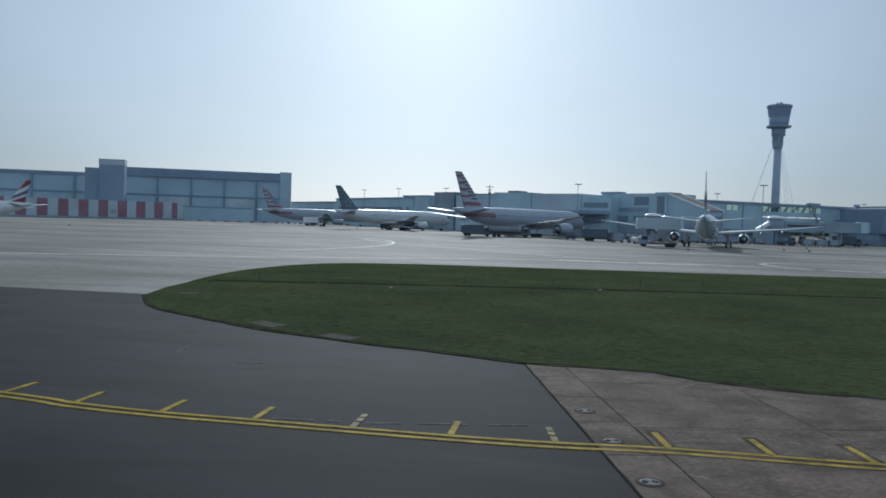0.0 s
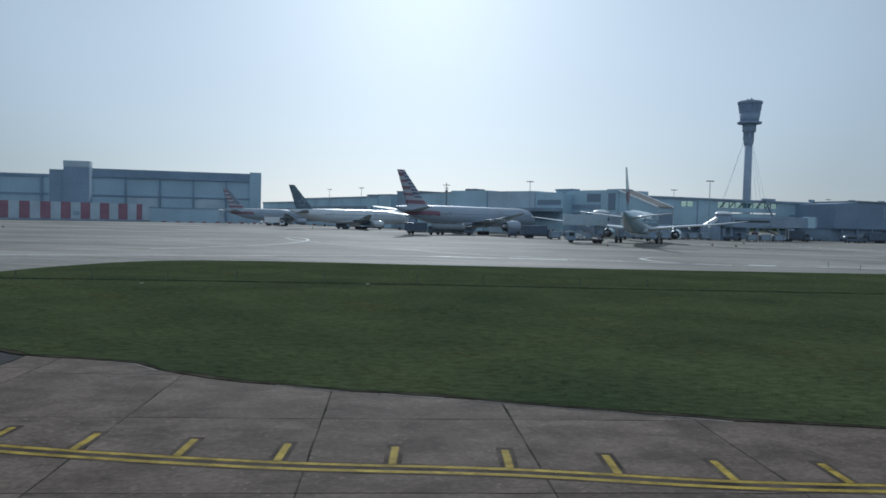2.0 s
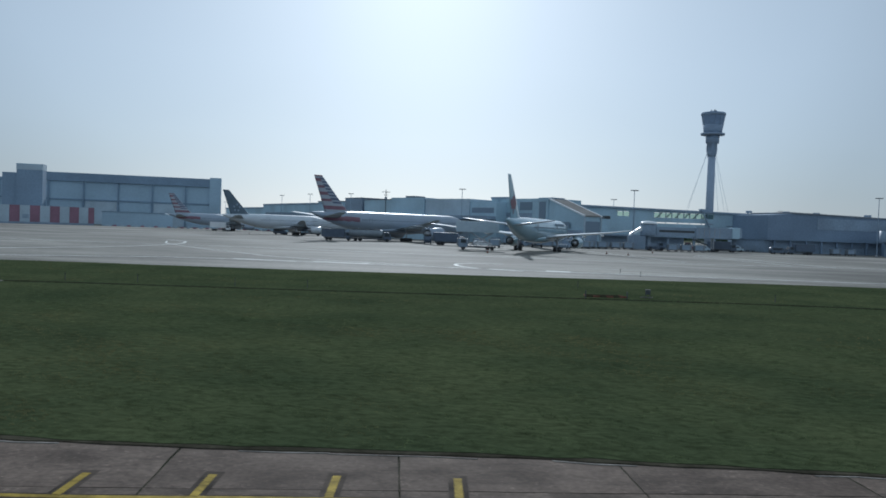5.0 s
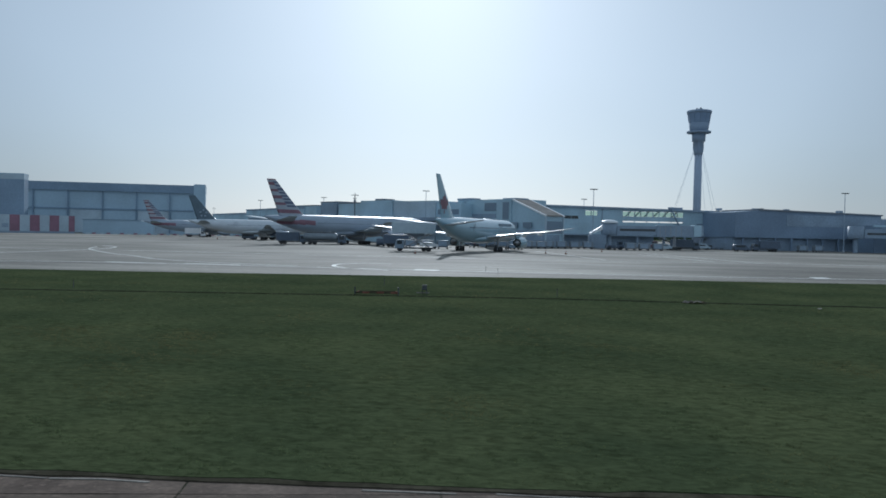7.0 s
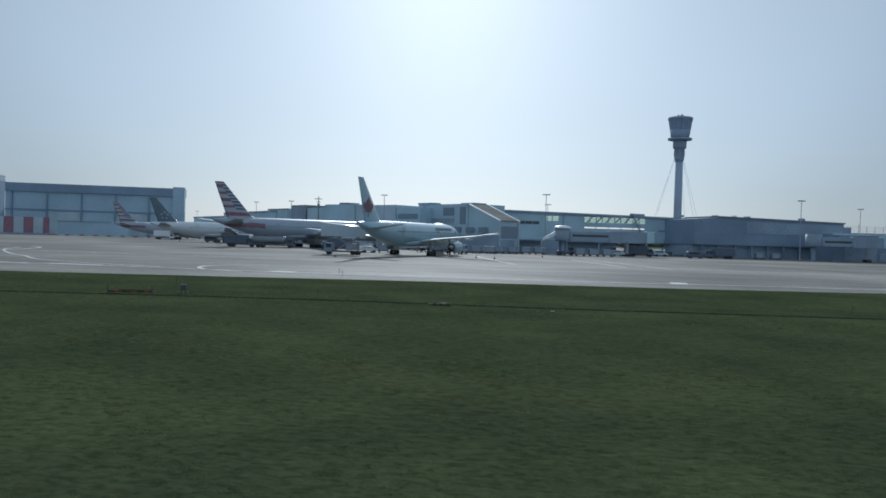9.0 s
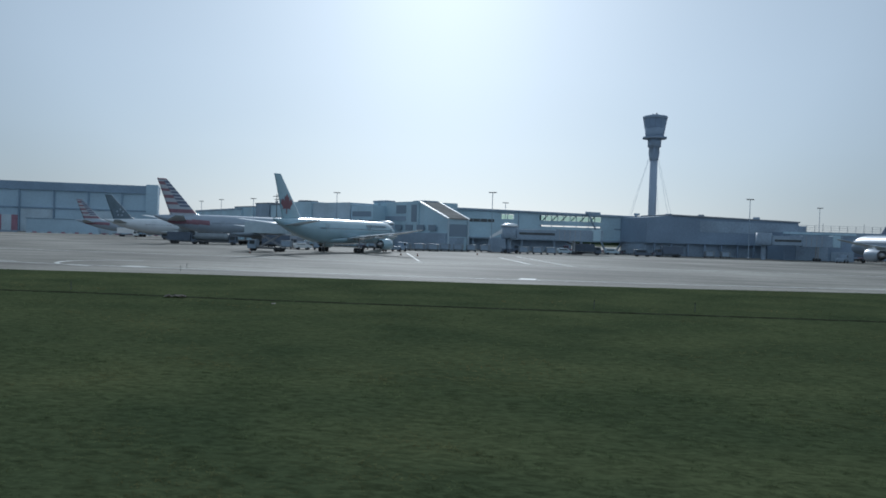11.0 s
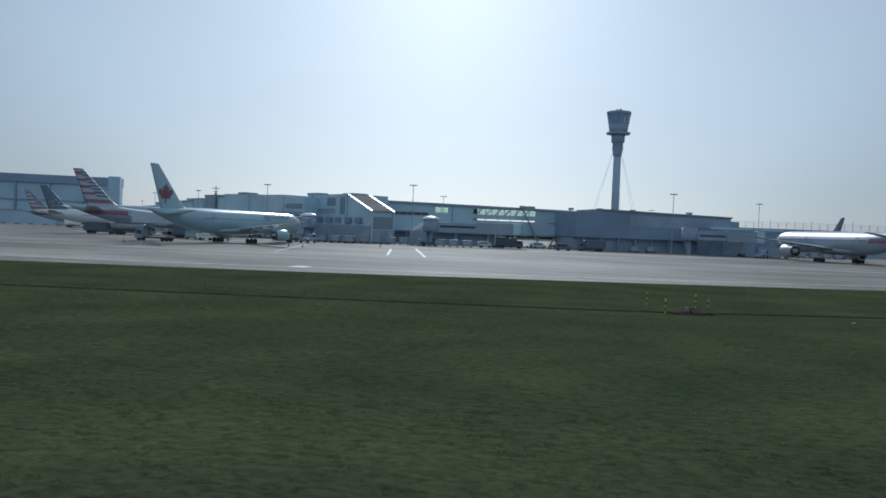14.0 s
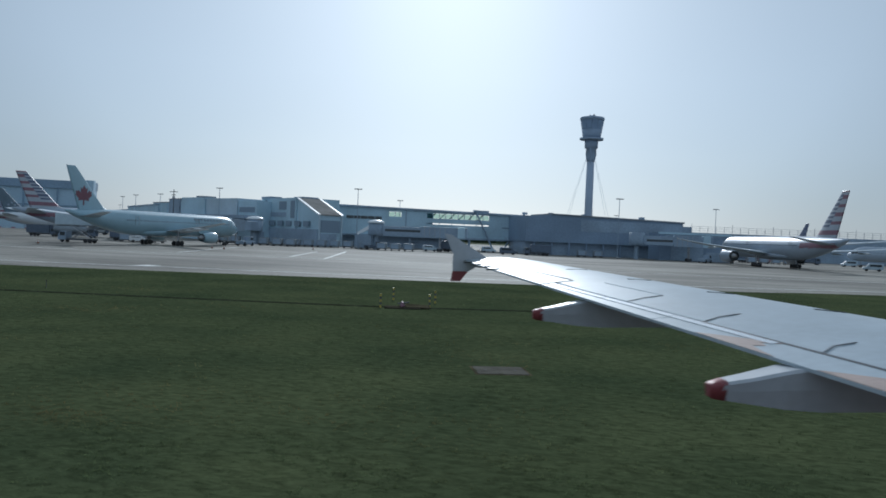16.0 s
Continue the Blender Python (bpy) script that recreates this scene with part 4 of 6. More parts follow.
# ---- hangar ----
BX, BY, BZ = 10.3, -44.0, 29.9      # front block before the hangar: right edge, front, top
hangar = thing("hangar", "long aircraft hangar with panelled front, haze painted in as blue tint", "hangar", facade_pose(-264, 400, 24.9))
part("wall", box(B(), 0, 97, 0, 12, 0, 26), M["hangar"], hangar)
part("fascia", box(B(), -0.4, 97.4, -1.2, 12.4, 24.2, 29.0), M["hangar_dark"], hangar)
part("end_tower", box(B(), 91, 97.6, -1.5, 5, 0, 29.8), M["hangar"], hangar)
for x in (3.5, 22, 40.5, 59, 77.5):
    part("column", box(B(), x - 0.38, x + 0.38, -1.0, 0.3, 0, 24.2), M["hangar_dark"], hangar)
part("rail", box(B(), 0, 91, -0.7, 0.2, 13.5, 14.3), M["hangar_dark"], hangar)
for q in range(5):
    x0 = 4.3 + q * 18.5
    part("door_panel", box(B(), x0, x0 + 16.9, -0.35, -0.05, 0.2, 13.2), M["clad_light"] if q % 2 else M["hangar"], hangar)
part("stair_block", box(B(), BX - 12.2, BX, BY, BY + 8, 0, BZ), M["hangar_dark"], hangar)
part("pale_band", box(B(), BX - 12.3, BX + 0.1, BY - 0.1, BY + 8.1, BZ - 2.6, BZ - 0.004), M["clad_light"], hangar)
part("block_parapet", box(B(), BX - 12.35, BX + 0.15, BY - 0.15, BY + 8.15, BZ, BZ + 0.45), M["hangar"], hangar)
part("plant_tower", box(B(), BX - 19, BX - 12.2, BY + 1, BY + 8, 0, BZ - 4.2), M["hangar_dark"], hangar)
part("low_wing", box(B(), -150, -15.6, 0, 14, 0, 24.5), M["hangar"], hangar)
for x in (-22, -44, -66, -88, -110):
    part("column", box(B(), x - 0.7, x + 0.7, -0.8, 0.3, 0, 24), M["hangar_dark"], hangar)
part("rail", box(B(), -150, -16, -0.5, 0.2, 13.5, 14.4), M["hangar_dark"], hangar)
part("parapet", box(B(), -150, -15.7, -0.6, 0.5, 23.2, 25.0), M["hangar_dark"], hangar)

# blast screen of red and white panels
screen = thing("blast_screen", "tall blast screen of alternating red and white panels", "fence", facade_pose(-204.6, 361.8, 51.3))
for q in range(34):
    x1 = -q * 4.42 + (1.6 if q else 0.0)
    x0 = -q * 4.42 - 2.78
    part("panel", box(B(), x0, x1, -0.25 + 0.05 * (q % 2), 0.25, 0.9, 8.8), M["screen_red"] if q % 2 == 0 else M["clad_light"], screen)
    part("post", box(B(), x1 - 0.2, x1 + 0.2, 0.3, 0.7, 0, 8.6), M["dark_steel"], screen)
part("hatch", box(B(), -32.6, -29.8, -0.28, -0.16, 2.6, 4.6), M["clad_dark"], screen, "small dark hatch panel")
part("plinth", box(B(), -147, 0, -0.3, 0.8, 0, 0.9), M["clad_dark"], screen)
# added block with no known counterpart, in the hangar's hazed colour
low = thing("service_building", "low plain flat-roofed block added before the hangar, tinted haze blue", "building", facade_pose(-203, 366, 30))
part("wall", box(B(), 0, 34, 0, 12, 0, 7.2), M["hangar"], low)
part("roof", box(B(), -0.3, 34.3, -0.4, 12.3, 7.2, 7.5), M["hangar_dark"], low)
bar0 = thing("barrier_block", "small red or white plastic barrier block", "barrier", pose(-190, 352, 0, 0, 0, 30), "barriers along the apron")
part("block", box(B(), -0.9, 0.9, -0.3, 0.3, 0, 0.8, 0.12), M["clad_light"], bar0)
bar1 = thing("barrier_block", "small red or white plastic barrier block", "barrier", pose(-187.6, 353.4, 0, 0, 0, 30), "barriers along the apron")
part("block", box(B(), -0.9, 0.9, -0.3, 0.3, 0, 0.8, 0.12), M["screen_red"], bar1)
for q in range(2, 26):
    copy_thing(bar1 if q % 2 else bar0, pose(-190 + q * 2.6, 352 + q * 1.7, 0, 0, 0, 30))

# ---- terminal: far left range ----
def block_building(name, label, m, parts_):
    b = thing(name, label, "building", m, "terminal buildings")
    for nm, dims, mt in parts_:
        part(nm, box(B(), *dims), M[mt], b)
    return b


block_building("office_block", "long low grey terminal range behind the stands", facade_pose(-190, 478, -47), [
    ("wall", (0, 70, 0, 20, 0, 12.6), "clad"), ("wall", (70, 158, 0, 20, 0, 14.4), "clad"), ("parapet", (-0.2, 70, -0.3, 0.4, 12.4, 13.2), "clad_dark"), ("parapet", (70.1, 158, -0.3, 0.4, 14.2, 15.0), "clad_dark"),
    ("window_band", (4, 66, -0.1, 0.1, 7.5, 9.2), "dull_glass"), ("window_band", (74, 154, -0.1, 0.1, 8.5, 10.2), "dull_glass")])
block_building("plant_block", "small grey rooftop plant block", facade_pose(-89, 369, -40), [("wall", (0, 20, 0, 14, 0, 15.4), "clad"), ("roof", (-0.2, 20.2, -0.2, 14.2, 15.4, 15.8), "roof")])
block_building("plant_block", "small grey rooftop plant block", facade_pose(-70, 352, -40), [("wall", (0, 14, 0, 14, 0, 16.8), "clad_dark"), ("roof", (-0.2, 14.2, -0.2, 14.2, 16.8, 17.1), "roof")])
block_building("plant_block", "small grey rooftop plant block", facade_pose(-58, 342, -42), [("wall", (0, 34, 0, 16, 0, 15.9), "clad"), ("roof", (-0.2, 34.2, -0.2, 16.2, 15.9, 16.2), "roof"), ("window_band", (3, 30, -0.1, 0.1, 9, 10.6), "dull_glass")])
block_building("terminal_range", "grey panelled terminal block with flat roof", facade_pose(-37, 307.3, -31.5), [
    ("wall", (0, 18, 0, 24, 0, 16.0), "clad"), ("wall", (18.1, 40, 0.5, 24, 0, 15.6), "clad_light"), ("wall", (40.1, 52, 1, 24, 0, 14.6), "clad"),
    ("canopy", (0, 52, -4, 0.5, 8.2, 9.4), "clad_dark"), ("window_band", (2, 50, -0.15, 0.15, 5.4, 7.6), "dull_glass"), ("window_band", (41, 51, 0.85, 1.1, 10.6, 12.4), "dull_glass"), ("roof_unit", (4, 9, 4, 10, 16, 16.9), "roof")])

# ---- terminal: stair block with the sloping roof ----
stair = thing("stair_building", "grey terminal block with long sloping roof light", "building", facade_pose(26.7, 272.6, -41), "terminal buildings")
part("wall", box(B(), -29, 0, 0, 16, 0, 15.9), M["clad"], stair)
part("parapet", box(B(), -29.2, -21, -0.2, 4, 15.9, 16.6), M["clad_dark"], stair)
part("roof_unit", box(B(), -7, -0.4, 2, 8, 15.9, 16.3), M["clad_dark"], stair)
part("pier", box(B(), -27.5, -25.5, -0.5, 0, 0, 15.5), M["clad"], stair)
part("pier", box(B(), -7.5, -0.2, -0.4, 0, 0, 15.5), M["clad"], stair)
part("window", box(B(), -14, -8, -0.15, 0.1, 11.9, 14.7), M["dull_glass"], stair)
part("window_band", box(B(), -24, -8, -0.2, 0.1, 9.4, 10.9), M["clad_dark"], stair)
part("window", box(B(), -4.2, -1.2, -0.55, -0.3, 9, 14.8), M["dull_glass"], stair)
part("loading_opening", box(B(), 15.3, 15.65, 0.7, 6.6, 0.3, 4.1), M["clad_dark"], stair)
part("wall_rail", box(B(), 15.35, 15.75, 0.5, 8.1, 4.1, 4.4), M["clad"], stair)
bm = B()
prism(bm, [(0.05, 0, 0), (15.4, 0, 0), (15.4, 0, 10.0), (0.05, 0, 15.4)], (0, 8.6, 0))
part("stair_hall", bm, M["clad"], stair)
for y0, y1, nm, mt in ((-0.3, 0.5, "roof_rail", "white"), (8.1, 8.9, "roof_rail", "white"), (0.6, 8.0, "roof_slope", "slope")):
    bm = B()
    prism(bm, [(0.1, y0, 15.45), (15.7, y0, 9.95), (15.7, y0, 10.35), (0.1, y0, 15.85)], (0, y1 - y0, 0))
    part(nm, bm, M[mt], stair)
part("entrance", box(B(), 15.3, 15.6, 0.8, 7.8, 4.4, 8.4), M["dull_glass"], stair)
part("end_frame", box(B(), 15.35, 15.8, 0.0, 0.5, 0, 9.8), M["clad_light"], stair)
part("end_frame", box(B(), 15.35, 15.8, 8.1, 8.6, 0, 9.8), M["clad_light"], stair)
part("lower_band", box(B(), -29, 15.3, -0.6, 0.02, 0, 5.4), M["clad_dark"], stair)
for q in range(6):
    part("window", box(B(), -27 + q * 6.6, -23 + q * 6.6, -0.75, -0.5, 6.2, 8.0), M["dull_glass"], stair)

# ---- terminal: glazed gallery ----
gal = thing("gallery_building", "long grey terminal gallery with strip windows", "building", facade_pose(8, 289.5, 15.6), "terminal buildings")
GL = 97.0


def roof_z(x):
    return 15.5 - 1.6 * x / GL


def wall_strip(nm, x0, x1, z0, z1, mt, y0=0.0, y1=0.5):
    """A strip whose top follows the falling roof where z1 is None."""
    bm = B()
    a, b = (roof_z(x0) - 0.6, roof_z(x1) - 0.6) if z1 is None else (z1, z1)
    prism(bm, [(x0, y0, z0), (x1, y0, z0), (x1, y0, b), (x0, y0, a)], (0, y1 - y0, 0))
    return part(nm, bm, M[mt], gal)


WINS = [(44.0, 48.6), (58.0, 81.0)]
x = 0.0
for a, b in WINS + [(GL, GL)]:
    wall_strip("wall", x, a, 4.6, None, "clad")
    if a < b:
        if a < 50:
            wall_strip("wall", a, b, 4.6, 11.4, "clad")
        else:
            wall_strip("wall", a, b, 4.6, 9.15, "clad")
            wall_strip("wall", a, b, 9.65, 11.3, "clad")
            for q in range(6):
                part("slit_frame", box(B(), a + q * (b - a) / 5 - 0.12, a + q * (b - a) / 5 + 0.12, 0.1, 0.4, 9.1, 9.7), M["clad_dark"], gal)
        wall_strip("wall", a, b, 13.2, None, "clad")
        n = max(2, int((b - a) / 2.2))
        w = (b - a) / n
        for q in range(n):
            pn = part("window_pane", box(B(), a + q * w + 0.12, a + (q + 1) * w - 0.12, 0.2, 0.26, 11.35, 13.1), M["pane"], gal)
            pn.visible_shadow = False
            part("mullion", box(B(), a + q * w - 0.1, a + q * w + 0.1, 0.05, 0.45, 11.25, 13.3), M["clad_dark"], gal)
    x = b
# the rear wall is open behind the windows
x = 0.0
for a, b in WINS + [(GL, GL)]:
    wall_strip("rear_wall", x, a - (1 if a < GL else 0), 4.6, None, "clad", 9.5, 10)
    if a < b:
        wall_strip("rear_wall", a - 1, b + 12, 4.6, 10.4 if a < 50 else 9.2, "clad", 9.5, 10)
    x = b + 12 if b < GL else b
wall_strip("floor_slab", 0, GL, 4.0, 4.6, "clad_dark", -0.3, 10.2)
bm = B()
prism(bm, [(-0.4, -0.8, roof_z(0) - 0.65), (GL + 0.3, -0.8, roof_z(GL) - 0.65), (GL + 0.3, -0.8, roof_z(GL)), (-0.4, -0.8, roof_z(0))], (0, 11.5, 0))
part("roof", bm, M["clad_dark"], gal)
for xx in (10, 22, 34, 52, 64, 74, 96):
    part("column", box(B(), xx - 0.4, xx + 0.4, 0.4, 1.2, 0, 4.0), M["clad_dark"], gal)
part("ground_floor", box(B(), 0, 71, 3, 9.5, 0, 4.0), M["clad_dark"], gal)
for foot, head in ((83.0, 75.8), (86.2, 94.0)):
    part("raking_strut", tube(B(), (foot, -1.1, 0), (head, -1.1, 14.6), 0.34, 0.3, 10), M["clad_dark"], gal)
    part("strut_cap", box(B(), head - 0.9, head + 0.9, -1.6, -0.4, 14.2, 15.0, 0.05), M["clad_dark"], gal)
for foot, head, low, high in ((88.6, 95.6, 0, 9.5), (93.4, 89.0, 0, 8.0), (90.2, 96.4, 4.0, 12.4)):
    part("stay_strut", tube(B(), (foot, -1.4, low), (head, -1.4, high), 0.16, 0.16, 8), M["clad_dark"], gal)
for xa, xb, zl in ((86.5, 92.5, 4.2), (90.5, 96.5, 8.2)):
    part("stair_landing", box(B(), xa, xb, -2.4, -0.4, zl, zl + 0.25), M["clad_dark"], gal)
    for z in (0.6, 1.1):
        part("handrail", box(B(), xa, xb, -2.4, -2.34, zl + z, zl + z + 0.07), M["steel"], gal)
for a in (28.6, 31.2, 33.8, 36.4, 39.0):
    part("strip_window", box(B(), a, a + 2.45, -0.1, 0.05, 10.1, 11.2), M["glass"], gal)
part("strip_window", box(B(), 86, 91, -0.1, 0.05, 8.6, 9.1), M["dull_glass"], gal)
for a in (12, 22, 50.2):
    part("downpipe", box(B(), a, a + 0.25, -0.3, 0.02, 4.6, 14.2), M["clad_dark"], gal)
for xx in (59, 62.5, 66, 69.5, 73, 76.5):
    bm = B()
    prism(bm, [(xx, 0.5, 11.2), (xx + 0.45, 0.5, 11.2), (xx + 2.4, 0.5, 13.2), (xx + 1.95, 0.5, 13.2)], (0, 0.3, 0))
    part("brace", bm, M["clad_dark"], gal)
part("roof_unit", box(B(), 77, 81, 1, 4, 14.0, 15.0), M["clad_dark"], gal)

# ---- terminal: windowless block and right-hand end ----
end = thing("pier_building", "windowless dark pier building, haze tint in its blue-grey", "building", facade_pose(101.5, 294.5, 24), "terminal buildings")
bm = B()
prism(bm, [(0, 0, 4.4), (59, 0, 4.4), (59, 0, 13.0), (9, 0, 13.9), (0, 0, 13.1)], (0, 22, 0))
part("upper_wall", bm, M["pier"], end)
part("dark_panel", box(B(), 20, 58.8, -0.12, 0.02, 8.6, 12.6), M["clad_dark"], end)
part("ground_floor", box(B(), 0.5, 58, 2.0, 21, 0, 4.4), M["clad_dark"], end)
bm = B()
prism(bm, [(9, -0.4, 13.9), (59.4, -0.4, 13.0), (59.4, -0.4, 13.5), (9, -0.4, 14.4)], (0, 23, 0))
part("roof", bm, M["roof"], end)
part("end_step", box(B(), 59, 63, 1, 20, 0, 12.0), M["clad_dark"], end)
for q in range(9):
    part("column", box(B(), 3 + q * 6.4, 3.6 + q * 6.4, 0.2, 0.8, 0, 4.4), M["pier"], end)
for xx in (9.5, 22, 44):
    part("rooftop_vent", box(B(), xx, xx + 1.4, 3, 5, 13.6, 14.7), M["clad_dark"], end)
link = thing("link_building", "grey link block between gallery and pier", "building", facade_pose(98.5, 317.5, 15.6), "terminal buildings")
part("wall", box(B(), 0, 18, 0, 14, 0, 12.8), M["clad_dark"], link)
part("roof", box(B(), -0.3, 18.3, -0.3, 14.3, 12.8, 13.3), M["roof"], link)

annex = thing("annex", "flat-roofed annex with roller door, haze tint in its slate blue", "building", facade_pose(146, 296, 14), "terminal buildings")
part("wall", box(B(), 0, 24, 0, 12, 0, 9.2), M["pier"], annex)
part("roller_door", box(B(), 4, 15, -0.15, 0.1, 0.1, 8.0), M["clad_dark"], annex)
part("gutter", box(B(), -0.3, 24.3, -0.4, 0.3, 8.7, 9.4), M["clad"], annex)
part("dark_strip", box(B(), 2, 22, -0.2, 0.05, 8.1, 8.5), M["clad_dark"], annex)
part("plinth", box(B(), 16, 23.5, -0.2, 0.05, 0.1, 3.2), M["clad_dark"], annex)

deck = thing("parking_deck", "distant low deck with thin rail posts", "building", facade_pose(165, 395, 8), "terminal buildings")
part("slab", box(B(), 0, 210, 0, 30, 0, 11.5), M["clad_dark"], deck)
for q in range(28):
    part("rail_post", box(B(), 1 + q * 3.6, 1.14 + q * 3.6, 0, 0.2, 11.5, 14.4 if q % 5 else 15.4), M["steel"], deck)
for z in (12.4, 13.4, 14.3):
    part("rail", box(B(), 0, 100, 0.05, 0.15, z, z + 0.09), M["steel"], deck)

# distant woods and rooftops on the skyline
wood_rnd = random.Random(9)
wv, wf = [], []
for q in range(900):
    a = wood_rnd.uniform(-62, 48)
    d = wood_rnd.uniform(900, 1500)
    cx, cy, r = 60 + d * math.sin(math.radians(a)), d * math.cos(math.radians(a)), wood_rnd.uniform(6, 15)
    hh = wood_rnd.uniform(5, 10)
    k0 = len(wv)
    ring = 7
    for lev, (zz, rr) in enumerate(((0, 1.0), (0.5, 1.1), (0.85, 0.7))):
        wv += [(cx + r * rr * math.cos(j * math.tau / ring) * wood_rnd.uniform(0.8, 1.2), cy + r * rr * math.sin(j * math.tau / ring) * wood_rnd.uniform(0.8, 1.2), hh * zz * wood_rnd.uniform(0.85, 1.1)) for j in range(ring)]
    wv.append((cx, cy, hh))
    for lev in range(2):
        wf += [(k0 + lev * ring + j, k0 + lev * ring + (j + 1) % ring, k0 + (lev + 1) * ring + (j + 1) % ring, k0 + (lev + 1) * ring + j) for j in range(ring)]
    wf += [(k0 + 2 * ring + j, k0 + 2 * ring + (j + 1) % ring, k0 + 3 * ring) for j in range(ring)]
wme = bpy.data.meshes.new("distant_woods")
wme.from_pydata(wv, [], wf)
wme.materials.append(M["hedge"])
tagged(new("distant_woods", wme), "far line of trees on the horizon", "woods", kind="stuff")


# ---- floodlight masts ----
def mast(x, y, z, label="slim grey floodlight mast with flat lamp head", wide=1.2):
    m = thing("floodlight_mast", label, "light mast", pose(x, y, 0, 0, 0, 12), "apron masts")
    part("pole", tube(B(), (0, 0, 0), (0, 0, z - 0.2), 0.14, 0.09, 10), M["bridge"], m)
    part("base", spin(B(), [(0, 0.45), (0.6, 0.4), (0.7, 0.22)], (0, 0, 0), "z", 12), M["steel"], m)
    head = part("lamp_head", box(B(), -wide, wide, -0.22, 0.22, z - 0.35, z - 0.15, 0.04), M["dark_steel"], m)
    for q in range(4):
        lx = -wide + 0.3 + q * (2 * wide - 0.6) / 3
        part("lamp", box(B(), lx - 0.2, lx + 0.2, -0.5, 0.1, z - 0.16, z - 0.06, 0.02), M["steel"], head)
    return m


for mx, my, mz in ((53.5, 255.8, 18.5), (132.4, 281.5, 19.3), (170.6, 351.3, 20.3), (-3.6, 275.5, 18.6), (49.6, 319, 18.3), (-86.7, 351, 18.5), (-60.4, 329.4, 18.3), (-110.5, 375.7, 18.5), (-208, 514, 18.0), (132.6, 411, 18.7)):
    mast(mx, my, mz)
pole = thing("aerial_pole", "tall dark pole with two short crossarms", "pole", pose(-38.2, 303.4, 0, 0, 0, 15))
part("pole", tube(B(), (0, 0, 0), (0, 0, 18.9), 0.22, 0.14, 10), M["dark_steel"], pole)
for z, r in ((18.0, 1.5), (16.8, 0.8)):
    part("crossarm", box(B(), -r, r, -0.1, 0.1, z - 0.12, z + 0.12), M["dark_steel"], pole)
part("box", box(B(), -0.5, 0.5, -0.3, 0.3, 15.2, 16.2, 0.05), M["steel"], pole)


# ---- boarding bridges ----
def boarding_bridge(ax, ay, bx, by, floor, label, stair=True, tall=2.9, dome=True):
    """From the round pivot at a to the head at b."""
    a, b = Vector((ax, ay, 0)), Vector((bx, by, 0))
    L, ang = (b - a).length, math.degrees(math.atan2(by - ay, bx - ax))
    br = thing("boarding_bridge", label, "boarding bridge", pose(ax, ay, 0, 0, 0, ang), "boarding bridges")
    part("pivot_column", tube(B(), (0, 0, 0), (0, 0, floor), 0.75, 0.75, 16), M["bridge"], br)
    part("rotunda", spin(B(), [(floor - 0.4, 2.3), (floor, 2.5), (floor + tall + 0.5, 2.5), (floor + tall + 0.55, 2.2)], (0, 0, 0), "z", 24), M["bridge"], br)
    if dome:
        part("dome", spin(B(), [(floor + tall + 0.5, 2.75), (floor + tall + 0.8, 2.7), (floor + tall + 1.2, 2.1), (floor + tall + 1.45, 1.1), (floor + tall + 1.5, 0.05)], (0, 0, 0), "z", 24), M["white"], br)
    cut = 0.55 * L
    part("inner_tunnel", box(B(), 2.2, cut, -1.45, 1.45, floor - 0.1, floor + tall - 0.3, 0.06), M["bridge"], br)
    outer = part("outer_tunnel", box(B(), cut - 1, L - 2.2, -1.7, 1.7, floor - 0.4, floor + tall, 0.06), M["bridge"], br)
    for q in range(int((L - 3 - cut) / 1.6)):
        x = cut + q * 1.6
        for s in (1, -1):
            part("rib", box(B(), x - 0.07, x + 0.07, s * 1.7 - 0.06, s * 1.7 + 0.06, floor - 0.3, floor + tall - 0.1), M["steel"], outer)
    part("window_strip", box(B(), 3, cut - 1.4, -1.5, -1.46, floor + 1.0, floor + 1.7), M["glass"], br)
    head = part("head", box(B(), L - 2.3, L, -2.0, 2.0, floor - 0.4, floor + tall + 0.2, 0.15), M["clad"], br)
    part("hood", box(B(), L, L + 0.7, -1.8, 1.8, floor - 0.1, floor + tall + 0.05, 0.2), M["clad_dark"], head)
    xl = 0.72 * L
    leg = part("lift_leg", tube(B(), (xl, 1.1, 0.6), (xl, 1.1, floor - 0.3), 0.22), M["steel"], br)
    part("lift_leg", tube(B(), (xl, -1.1, 0.6), (xl, -1.1, floor - 0.3), 0.22), M["steel"], br)
    part("axle", box(B(), xl - 0.5, xl + 0.5, -1.5, 1.5, 0.4, 0.8, 0.05), M["dark_steel"], leg)
    for s in (1, -1):
        for dx in (-0.4, 0.4):
            part("wheel", spin(B(), [(-0.18, 0.25), (-0.18, 0.42), (-0.1, 0.5), (0.1, 0.5), (0.18, 0.42), (0.18, 0.25)], (xl + dx, s * 1.3, 0.5), "y", 14), M["rubber"], leg)
    if stair:
        bm = B()
        prism(bm, [(-1.5, -1.1, floor + 3.1), (-6.0, -1.1, floor + 0.2), (-6.0, -1.1, floor - 0.5), (-1.5, -1.1, floor + 1.6)], (0, 2.2, 0))
        part("stair_cover", bm, M["white"], br)
        part("stair_tower", box(B(), -6.4, -1.2, -1.6, 1.6, 0.1, floor - 0.4, 0.05), M["bridge"], br)
    return br


boarding_bridge(58.5, 259.8, 86, 264, 4.7, "pale grey boarding bridge standing empty at its stand")
boarding_bridge(20.4, 254, 27.6, 219.5, 4.3, "pale grey boarding bridge at the mint airliner's nose")
boarding_bridge(138.5, 290, 161.5, 291.5, 5.0, "long grey boarding bridge at the striped airliner's nose", False, 3.2, False)
